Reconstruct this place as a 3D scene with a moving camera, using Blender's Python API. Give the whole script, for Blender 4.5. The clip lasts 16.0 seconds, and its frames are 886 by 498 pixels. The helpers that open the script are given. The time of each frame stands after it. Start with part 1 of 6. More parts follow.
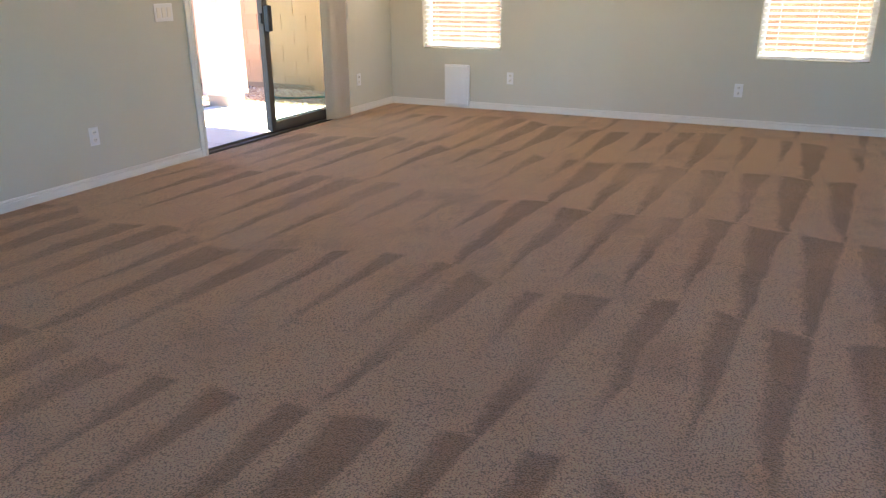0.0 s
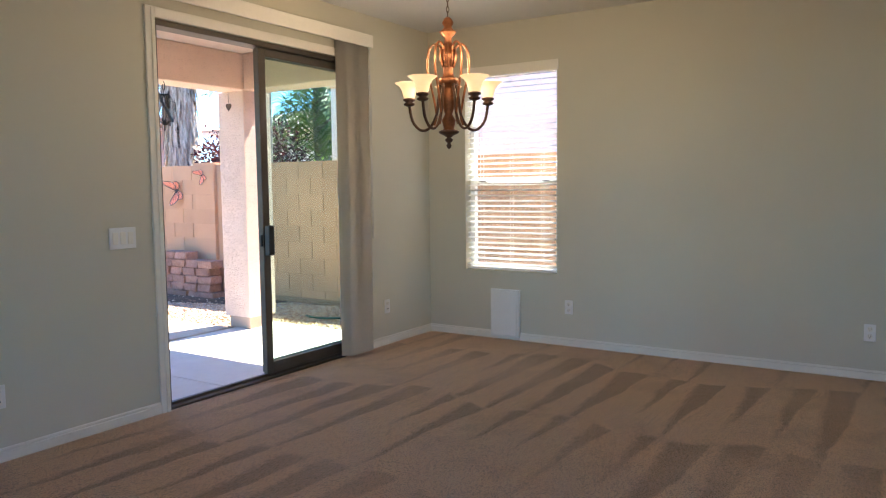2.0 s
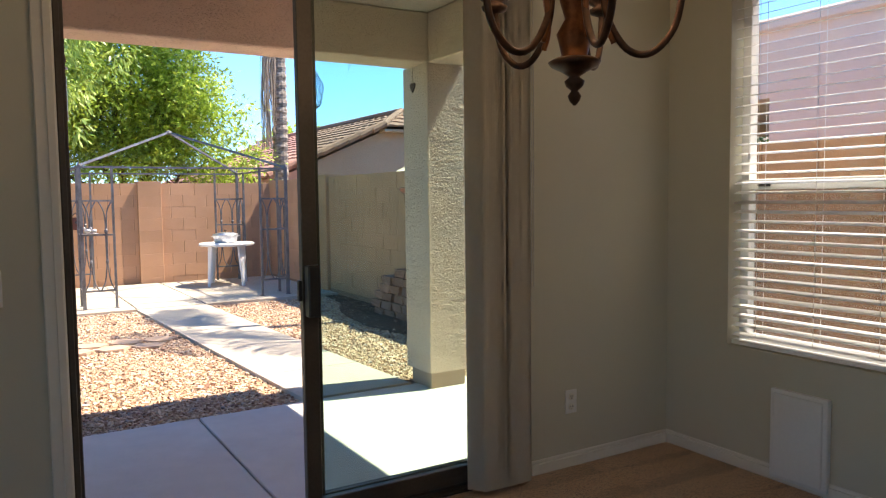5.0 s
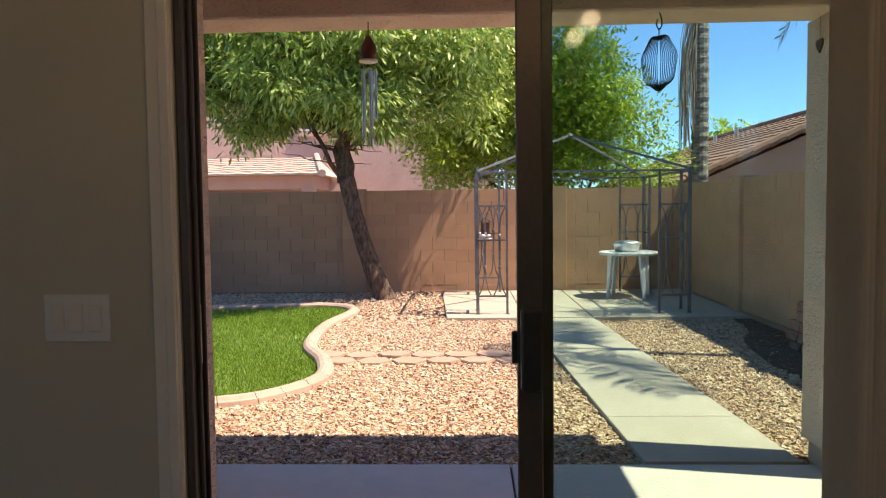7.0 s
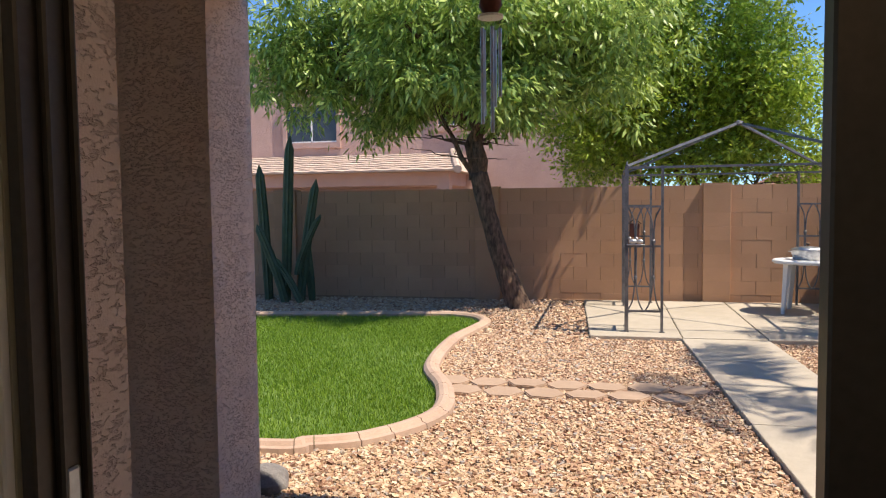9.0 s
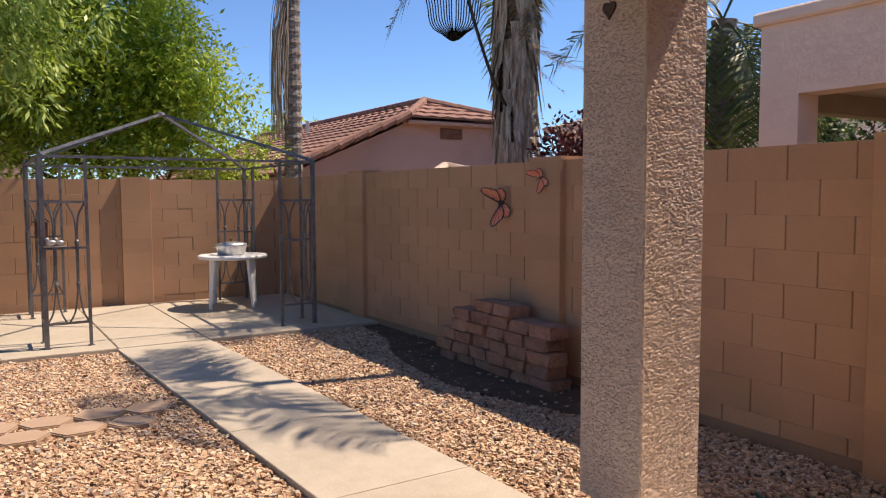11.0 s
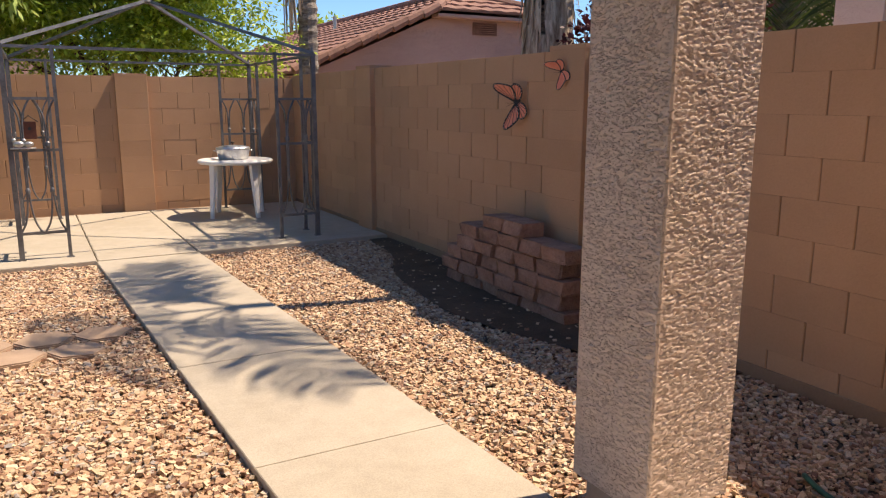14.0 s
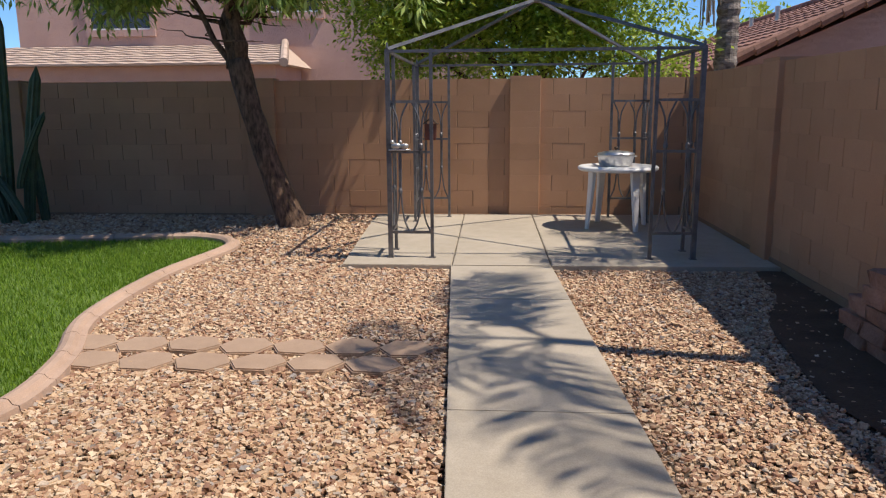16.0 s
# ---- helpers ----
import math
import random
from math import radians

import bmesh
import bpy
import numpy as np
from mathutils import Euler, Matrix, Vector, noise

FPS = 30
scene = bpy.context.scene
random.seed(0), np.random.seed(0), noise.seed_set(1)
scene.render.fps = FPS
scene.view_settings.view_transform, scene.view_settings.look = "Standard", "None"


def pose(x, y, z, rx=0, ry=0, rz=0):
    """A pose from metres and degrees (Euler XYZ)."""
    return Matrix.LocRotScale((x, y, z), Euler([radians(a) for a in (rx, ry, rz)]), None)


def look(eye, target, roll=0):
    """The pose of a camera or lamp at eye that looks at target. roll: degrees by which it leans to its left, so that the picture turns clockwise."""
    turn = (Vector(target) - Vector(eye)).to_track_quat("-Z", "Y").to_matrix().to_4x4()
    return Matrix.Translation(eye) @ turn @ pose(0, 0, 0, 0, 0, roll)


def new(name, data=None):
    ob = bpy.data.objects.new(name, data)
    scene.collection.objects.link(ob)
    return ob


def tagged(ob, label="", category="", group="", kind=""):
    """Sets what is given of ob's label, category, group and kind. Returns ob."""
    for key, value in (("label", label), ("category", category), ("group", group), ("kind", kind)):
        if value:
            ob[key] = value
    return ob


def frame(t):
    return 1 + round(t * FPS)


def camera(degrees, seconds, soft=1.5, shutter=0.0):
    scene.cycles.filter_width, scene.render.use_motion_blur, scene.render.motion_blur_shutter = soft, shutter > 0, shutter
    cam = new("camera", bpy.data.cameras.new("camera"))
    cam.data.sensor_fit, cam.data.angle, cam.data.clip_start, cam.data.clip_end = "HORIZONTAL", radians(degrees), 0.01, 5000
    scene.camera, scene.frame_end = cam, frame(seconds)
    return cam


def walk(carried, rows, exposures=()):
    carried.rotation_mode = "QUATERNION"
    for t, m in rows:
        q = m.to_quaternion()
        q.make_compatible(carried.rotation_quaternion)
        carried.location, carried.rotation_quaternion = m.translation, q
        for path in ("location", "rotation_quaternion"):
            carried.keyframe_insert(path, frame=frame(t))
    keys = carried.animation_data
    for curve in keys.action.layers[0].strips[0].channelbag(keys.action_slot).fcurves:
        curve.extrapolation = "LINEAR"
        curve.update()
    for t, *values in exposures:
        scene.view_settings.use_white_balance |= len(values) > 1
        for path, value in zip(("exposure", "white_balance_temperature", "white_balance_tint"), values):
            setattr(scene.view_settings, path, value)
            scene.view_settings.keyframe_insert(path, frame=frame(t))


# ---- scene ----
cam = camera(61.6, 16.0, soft=1.2)
PATH = [
    (0, (1.485, 1.12, 1.214), (3.17, 1.956, 0.535), -0.45),
    (0.5, (1.788, 1.218, 1.197), (3.458, 2.12, 0.568), -0.47),
    (1, (2.171, 1.281, 1.263), (3.879, 2.25, 0.885), -0.53),
    (1.5, (2.513, 1.366, 1.286), (4.211, 2.4, 1.07), -0.57),
    (2, (2.88, 1.485, 1.287), (4.562, 2.555, 1.12), -0.63),
    (2.5, (3.309, 1.64, 1.275), (4.956, 2.765, 1.133), -0.67),
    (3, (3.713, 1.777, 1.272), (5.316, 2.966, 1.14), -0.83),
    (5.5, (5.721, 2.62, 1.3), (6.528, 4.445, 1.17), -0.7),
    (6, (5.949, 2.792, 1.247), (6.491, 4.714, 1.135), -0.7),
    (6.5, (6.18, 3.053, 1.267), (6.369, 5.041, 1.154), -0.7),
    (7, (6.31, 3.354, 1.286), (6.236, 5.349, 1.174), -0.7),
    (7.5, (6.402, 3.595, 1.317), (6.137, 5.574, 1.203), -0.6),
    (8, (6.302, 4.006, 1.3), (5.856, 5.953, 1.191), -0.53),
    (8.2, (6.303, 4.112, 1.314), (5.812, 6.047, 1.201), -0.63),
    (10.3, (5.957, 4.944, 1.36), (6.348, 6.9, 1.221), -0.67),
    (10.5, (5.91, 5.01, 1.345), (6.563, 6.896, 1.205), -0.5),
    (11, (5.856, 5.068, 1.332), (6.918, 6.756, 1.191), -0.23),
    (11.5, (5.955, 5.186, 1.33), (7.232, 6.718, 1.185), -0.03),
    (12, (6.041, 5.246, 1.313), (7.431, 6.677, 1.168), -0.03),
    (12.5, (6.128, 5.291, 1.309), (7.536, 6.701, 1.131), 0.07),
    (13, (6.165, 5.376, 1.3), (7.527, 6.804, 0.974), 0.13),
    (13.5, (6.276, 5.516, 1.303), (7.501, 7.048, 0.914), 0.2),
    (14, (6.573, 5.631, 1.278), (7.516, 7.351, 0.887), 0.1),
    (14.5, (6.84, 5.811, 1.253), (7.448, 7.676, 0.862), -0.03),
    (15, (7.035, 5.98, 1.238), (7.413, 7.905, 0.85), -0.2),
    (15.5, (7.231, 6.162, 1.255), (7.329, 8.122, 0.869), -0.33),
    (16, (7.373, 6.382, 1.271), (7.233, 8.34, 0.888), -0.4),
]
EXPOSURES = [(0.0, 4.0, 7200, 14), (0.5, 4.0, 7150, 13), (1.0, 3.6, 6800, 11), (1.5, 3.4, 6600, 10), (2.0, 3.2, 6500, 10), (2.5, 3.0, 6550, 10), (3.0, 2.8, 7100, 12), (4.3, 2.15, 7300, 13), (5.5, 1.65, 7200, 15), (6.2, 1.42, 7500, 21), (6.6, 1.35, 7600, 21), (7.0, 1.25, 7700, 19), (7.5, 1.2, 7200, 10), (8.2, 1.05, 7200, 11), (10.3, 0.55, 7500, 16), (11.5, 0.72, 8300, 20), (13.5, 0.85, 8500, 18), (14.5, 0.58, 7800, 15), (16.0, 0.28, 7000, 13)]
walk(cam, [(t, look(eye, target, roll)) for t, eye, target, roll in PATH], EXPOSURES)

# ---- world, sun and lamps ----
SUN = Vector((0.56, -0.11, 1.0)).normalized()
world = bpy.data.worlds.new("world")
scene.world = world
world.use_nodes = True
wn = world.node_tree.nodes
sky = wn.new("ShaderNodeTexSky")
sky.sky_type = "NISHITA"
sky.sun_disc = False
sky.sun_elevation = math.asin(SUN.z)
sky.sun_rotation = math.atan2(SUN.x, SUN.y)
sky.air_density, sky.dust_density, sky.ozone_density = 0.8, 0.0, 4.0
wn["Background"].inputs["Strength"].default_value = 0.12
tint = wn.new("ShaderNodeMix")
tint.data_type, tint.blend_type = "RGBA", "MULTIPLY"
tint.inputs[0].default_value, tint.inputs[7].default_value = 1.0, (0.54, 0.82, 1.1, 1)
world.node_tree.links.new(sky.outputs[0], tint.inputs[6])
world.node_tree.links.new(tint.outputs[2], wn["Background"].inputs["Color"])

sun = new("sun", bpy.data.lights.new("sun", "SUN"))
sun.data.energy, sun.data.angle, sun.data.color = 4.2, radians(0.55), (1.0, 0.95, 0.87)
sun.matrix_world = look(SUN * 40, (0, 0, 0))


def window_lamp(name, eye, target, w, h, power):
    ob = new(name, bpy.data.lights.new(name, "AREA"))
    ob.data.shape, ob.data.size, ob.data.size_y = "RECTANGLE", w, h
    ob.data.energy, ob.data.color = power, (1.0, 0.97, 0.91)
    ob.matrix_world = look(eye, target)
    return ob


# added daylight of two large windows assumed behind the walk's start, never in view
window_lamp("assumed_daylight_west", (-3.2, 2.0, 1.45), (0.5, 2.0, -0.6), 2.3, 1.7, 1.05)
window_lamp("assumed_daylight_south", (3.5, -3.2, 1.45), (3.5, 0.5, -0.6), 2.3, 1.7, 0.7)

# ---- materials ----
def mat(name, color=(0.5, 0.5, 0.5), rough=0.7, metal=0.0):
    m = bpy.data.materials.new(name)
    m.use_nodes = True
    b = m.node_tree.nodes["Principled BSDF"]
    b.inputs["Base Color"].default_value = (*color, 1)
    b.inputs["Roughness"].default_value = rough
    b.inputs["Metallic"].default_value = metal
    return m


def N(m, kind, **props):
    n = m.node_tree.nodes.new("ShaderNode" + kind)
    for k, v in props.items():
        if k in n.inputs:
            n.inputs[k].default_value = v
    return n


def L(m, a, b):
    m.node_tree.links.new(a, b)


def bsdf(m):
    return m.node_tree.nodes["Principled BSDF"]


def coords(m, scale=(1, 1, 1), space="Object"):
    tc = N(m, "TexCoord")
    mp = N(m, "Mapping")
    mp.inputs["Scale"].default_value = scale
    L(m, tc.outputs[space], mp.inputs["Vector"])
    return mp.outputs[0]


def world_coords(m, scale=(1, 1, 1)):
    g = N(m, "NewGeometry")
    mp = N(m, "Mapping")
    mp.inputs["Scale"].default_value = scale
    L(m, g.outputs["Position"], mp.inputs["Vector"])
    return mp.outputs[0]


def ramp(m, fac, stops):
    r = N(m, "ValToRGB")
    e = r.color_ramp.elements
    while len(e) < len(stops):
        e.new(0.5)
    for k, (p, c) in zip(e, stops):
        k.position, k.color = p, (*c, 1)
    L(m, fac, r.inputs["Fac"])
    return r.outputs["Color"]


def noise_tex(m, vec, scale, detail=4.0, rough=0.55):
    n = N(m, "TexNoise", Scale=scale, Detail=detail, Roughness=rough)
    L(m, vec, n.inputs["Vector"])
    return n.outputs["Fac"]


def mixc(m, fac, a, b, mode="MIX"):
    n = N(m, "Mix")
    n.data_type, n.blend_type = "RGBA", mode
    for sock, v in ((n.inputs[0], fac), (n.inputs[6], a), (n.inputs[7], b)):
        if hasattr(v, "links"):
            L(m, v, sock)
        elif isinstance(v, tuple):
            sock.default_value = (*v, 1)
        else:
            sock.default_value = v
    return n.outputs[2]


def mathn(m, op, a, b=0.0, c=0.0):
    n = N(m, "Math")
    n.operation = op
    for sock, v in zip(n.inputs, (a, b, c)):
        if hasattr(v, "links"):
            L(m, v, sock)
        else:
            sock.default_value = v
    return n.outputs[0]


def bump(m, height, strength=0.5, dist=0.01):
    n = N(m, "Bump", Strength=strength, Distance=dist)
    L(m, height, n.inputs["Height"])
    L(m, n.outputs[0], bsdf(m).inputs["Normal"])


def varied(name, dark, light, scale, rough=0.8, fine=60.0, bstr=0.3, bdist=0.004, metal=0.0, tint=None):
    """A surface with large soft patches, fine grain, and a small tint from piece to piece."""
    m = mat(name, light, rough, metal)
    v = world_coords(m)
    big = noise_tex(m, v, scale, 5)
    small = noise_tex(m, v, fine, 3)
    both = mathn(m, "ADD", mathn(m, "MULTIPLY", big, 0.65), mathn(m, "MULTIPLY", small, 0.35))
    c = ramp(m, both, [(0.33, dark), (0.66, light)])
    if tint:
        oi = N(m, "ObjectInfo")
        k = mathn(m, "MULTIPLY_ADD", oi.outputs["Random"], tint, 1.0 - tint / 2)
        hsv = N(m, "HueSaturation")
        L(m, k, hsv.inputs["Value"])
        L(m, c, hsv.inputs["Color"])
        c = hsv.outputs[0]
    L(m, c, bsdf(m).inputs["Base Color"])
    bump(m, small, bstr, bdist)
    return m


def stucco_mat(name, dark, light, pit_shade=0.95, relief=0.005):
    """Lace stucco: flat trowelled islands with torn edges, pulled out level, shade painted into the pits."""
    m = mat(name, light, 0.9)
    n = N(m, "TexNoise", Scale=62, Detail=4.0, Roughness=0.55, Distortion=0.6)
    L(m, world_coords(m, (1, 1, 2.1)), n.inputs["Vector"])
    flat = ramp(m, noise_tex(m, world_coords(m, (1, 1, 3.2)), 5.5, 4), [(0.42, (0, 0, 0)), (0.62, (0.07, 0.07, 0.07))])
    blot = mathn(m, "ADD", n.outputs["Fac"], flat)
    ridge = ramp(m, blot, [(0.4, (0, 0, 0)), (0.5, (1, 1, 1))])
    grain = noise_tex(m, world_coords(m), 260, 2)
    big = noise_tex(m, world_coords(m), 1.3, 4)
    c = ramp(m, big, [(0.3, dark), (0.7, light)])
    # the hollows' shade is multiplied into the base colour
    c = mixc(m, 1.0, c, ramp(m, blot, [(0.37, (pit_shade, pit_shade * 0.97, pit_shade * 0.95)), (0.47, (1, 1, 1))]), "MULTIPLY")
    L(m, c, bsdf(m).inputs["Base Color"])
    bump(m, mathn(m, "ADD", mathn(m, "MULTIPLY", ridge, 0.85), mathn(m, "MULTIPLY", grain, 0.2)), 1.0, relief)
    return m


def wall_paint():
    m = mat("wall paint", (0.62, 0.6, 0.53), 0.75)
    v = world_coords(m)
    c = ramp(m, noise_tex(m, v, 0.8, 4), [(0.3, (0.555, 0.525, 0.41)), (0.7, (0.595, 0.565, 0.445))])
    L(m, c, bsdf(m).inputs["Base Color"])
    orange_peel = noise_tex(m, v, 90, 3)
    bump(m, orange_peel, 0.12, 0.003)
    return m


def carpet_mat():
    """Tan cut pile with the wedge-shaped strokes that a vacuum cleaner leaves."""
    m = mat("carpet", (0.36, 0.23, 0.15), 0.95)
    v = world_coords(m)
    wob = noise_tex(m, v, 0.9, 2)
    wob2 = noise_tex(m, v, 2.7, 3)
    sp = N(m, "SeparateXYZ")
    L(m, v, sp.inputs[0])
    x = mathn(m, "ADD", sp.outputs["X"], mathn(m, "MULTIPLY", mathn(m, "SUBTRACT", wob, 0.5), 0.9))
    y = mathn(m, "ADD", sp.outputs["Y"], mathn(m, "MULTIPLY", mathn(m, "SUBTRACT", wob2, 0.5), 0.10))
    # strokes run along x in rows 1.22 m long
    u = mathn(m, "DIVIDE", mathn(m, "SUBTRACT", x, 0.58), 1.22)
    row = mathn(m, "FLOOR", u)
    fu = mathn(m, "FRACT", u)
    shift = mathn(m, "MULTIPLY", row, 0.37)
    skew = mathn(m, "MULTIPLY", fu, 0.35)
    cell = mathn(m, "ADD", mathn(m, "ADD", mathn(m, "DIVIDE", y, 0.25), shift), skew)
    fy = mathn(m, "FRACT", cell)
    w = N(m, "TexWhiteNoise")
    w.noise_dimensions = "2D"
    cv = N(m, "CombineXYZ")
    L(m, mathn(m, "FLOOR", cell), cv.inputs[0])
    L(m, row, cv.inputs[1])
    L(m, cv.outputs[0], w.inputs["Vector"])
    width = mathn(m, "MULTIPLY_ADD", fu, 0.62, mathn(m, "MULTIPLY_ADD", w.outputs["Value"], 0.5, -0.16))
    # the pile frays the strokes' edges
    fray = mathn(m, "MULTIPLY", mathn(m, "SUBTRACT", noise_tex(m, v, 26, 4, 0.7), 0.5), 0.32)
    edge = mathn(m, "DIVIDE", mathn(m, "ADD", mathn(m, "SUBTRACT", width, fy), fray), 0.16)
    dark = N(m, "Clamp")
    L(m, edge, dark.inputs[0])
    lead2 = N(m, "Clamp")
    L(m, mathn(m, "DIVIDE", fy, 0.07), lead2.inputs[0])
    tail = N(m, "Clamp")
    L(m, mathn(m, "DIVIDE", mathn(m, "SUBTRACT", 1.0, fu), 0.03), tail.inputs[0])
    stroke = mathn(m, "MULTIPLY", mathn(m, "MULTIPLY", dark.outputs[0], lead2.outputs[0]), tail.outputs[0])
    fade = ramp(m, noise_tex(m, v, 0.75, 3), [(0.36, (0.4, 0.4, 0.4)), (0.55, (1, 1, 1))])
    stroke = mathn(m, "MULTIPLY", stroke, fade)
    smudge = ramp(m, noise_tex(m, v, 2.2, 4, 0.65), [(0.52, (0, 0, 0)), (0.68, (0.45, 0.45, 0.45))])
    stroke = mathn(m, "MAXIMUM", stroke, smudge)
    base = mixc(m, stroke, (0.95, 0.65, 0.43), (0.54, 0.32, 0.19))
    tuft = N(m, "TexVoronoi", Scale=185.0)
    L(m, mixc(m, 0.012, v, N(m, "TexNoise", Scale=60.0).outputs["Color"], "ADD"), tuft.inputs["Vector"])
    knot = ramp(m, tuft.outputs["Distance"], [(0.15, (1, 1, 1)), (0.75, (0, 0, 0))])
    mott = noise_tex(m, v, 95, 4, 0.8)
    # shade between tufts goes into the colour, along with random mottle
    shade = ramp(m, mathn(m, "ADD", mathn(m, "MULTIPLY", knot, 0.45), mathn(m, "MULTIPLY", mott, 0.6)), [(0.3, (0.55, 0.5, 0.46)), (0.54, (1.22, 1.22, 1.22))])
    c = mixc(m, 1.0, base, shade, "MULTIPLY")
    L(m, c, bsdf(m).inputs["Base Color"])
    bsdf(m).inputs["Sheen Weight"].default_value = 0.6
    bsdf(m).inputs["Sheen Roughness"].default_value = 0.55
    bsdf(m).inputs["Sheen Tint"].default_value = (1.0, 0.82, 0.66, 1)
    bump(m, mathn(m, "ADD", knot, mathn(m, "MULTIPLY", mott, 1.6)), 1.0, 0.014)
    return m


def screen_mat():
    """Fine grey insect mesh: most of what lies behind shows through."""
    m = mat("insect screen", (0.2, 0.2, 0.21), 0.8)
    tr = N(m, "BsdfTransparent")
    mx = N(m, "MixShader", Fac=0.28)
    L(m, tr.outputs[0], mx.inputs[1])
    L(m, bsdf(m).outputs[0], mx.inputs[2])
    L(m, mx.outputs[0], m.node_tree.nodes["Material Output"].inputs["Surface"])
    return m


def slat_mat():
    """White vinyl, thin enough to let some sun through."""
    m = varied("white blind slat", (0.84, 0.84, 0.82), (0.9, 0.9, 0.88), 2, 0.45, 50, 0.05, 0.001)
    tr = N(m, "BsdfTranslucent")
    tr.inputs["Color"].default_value = (0.85, 0.84, 0.8, 1)
    mx = N(m, "MixShader", Fac=0.12)
    L(m, bsdf(m).outputs[0], mx.inputs[1])
    L(m, tr.outputs[0], mx.inputs[2])
    L(m, mx.outputs[0], m.node_tree.nodes["Material Output"].inputs["Surface"])
    return m


def concrete_mat(name, dark, light):
    m = mat(name, light, 0.85)
    v = world_coords(m)
    a = noise_tex(m, v, 1.1, 5, 0.6)
    b = noise_tex(m, v, 9, 5, 0.65)
    g = noise_tex(m, v, 160, 2)
    f = mathn(m, "ADD", mathn(m, "MULTIPLY", a, 0.6), mathn(m, "MULTIPLY", b, 0.4))
    c = ramp(m, f, [(0.34, dark), (0.64, light)])
    c = mixc(m, 0.12, c, ramp(m, g, [(0.3, (0.1, 0.1, 0.1)), (0.7, (1, 1, 1))]), "OVERLAY")
    L(m, c, bsdf(m).inputs["Base Color"])
    bump(m, mathn(m, "ADD", b, mathn(m, "MULTIPLY", g, 0.5)), 0.25, 0.004)
    return m


def stones_mat(name, ramp_stops, per_object=False):
    m = mat(name, (0.5, 0.4, 0.3), 0.85)
    if per_object:
        src = N(m, "ObjectInfo").outputs["Random"]
    else:
        src = N(m, "NewGeometry").outputs["Random Per Island"]
    c = ramp(m, src, ramp_stops)
    v = world_coords(m)
    g = noise_tex(m, v, 130, 3)
    c = mixc(m, 0.35, c, ramp(m, g, [(0.3, (0.25, 0.22, 0.2)), (0.7, (0.9, 0.85, 0.8))]), "OVERLAY")
    L(m, c, bsdf(m).inputs["Base Color"])
    bump(m, g, 0.3, 0.003)
    return m


def leaf_mat(name, dark, light):
    m = mat(name, light, 0.45)
    g = N(m, "NewGeometry")
    c = ramp(m, g.outputs["Random Per Island"], [(0.0, dark), (0.6, tuple((a + b) / 2 for a, b in zip(dark, light))), (1.0, light)])
    L(m, c, bsdf(m).inputs["Base Color"])
    tr = N(m, "BsdfTranslucent")
    L(m, c, tr.inputs["Color"])
    mx = N(m, "MixShader", Fac=0.38)
    out = m.node_tree.nodes["Material Output"]
    L(m, bsdf(m).outputs[0], mx.inputs[1])
    L(m, tr.outputs[0], mx.inputs[2])
    L(m, mx.outputs[0], out.inputs["Surface"])
    return m


def bark_mat(name, dark, light, zs=0.35, scale=22):
    m = mat(name, light, 0.95)
    v = world_coords(m, (1, 1, zs))
    f = noise_tex(m, v, scale, 5, 0.65)
    c = ramp(m, f, [(0.35, dark), (0.65, light)])
    L(m, c, bsdf(m).inputs["Base Color"])
    bump(m, f, 0.9, 0.02)
    return m


def glass_mat(name, color):
    """Thin pane: clear tinted glass with a Fresnel gloss."""
    m = mat(name, color, 0.02)
    clear = N(m, "BsdfTransparent")
    clear.inputs["Color"].default_value = (*color, 1)
    gloss = N(m, "BsdfGlossy")
    gloss.inputs["Roughness"].default_value = 0.015
    lw = N(m, "LayerWeight", Blend=0.5)
    mx = N(m, "MixShader")
    L(m, mathn(m, "MULTIPLY_ADD", mathn(m, "POWER", lw.outputs["Facing"], 5.0), 0.6, 0.012), mx.inputs[0])
    L(m, clear.outputs[0], mx.inputs[1])
    L(m, gloss.outputs[0], mx.inputs[2])
    L(m, mx.outputs[0], m.node_tree.nodes["Material Output"].inputs["Surface"])
    return m


def glow_mat(name, color, strength):
    m = mat(name, (0.9, 0.8, 0.65), 0.4)
    bsdf(m).inputs["Emission Color"].default_value = (*color, 1)
    bsdf(m).inputs["Emission Strength"].default_value = strength
    return m


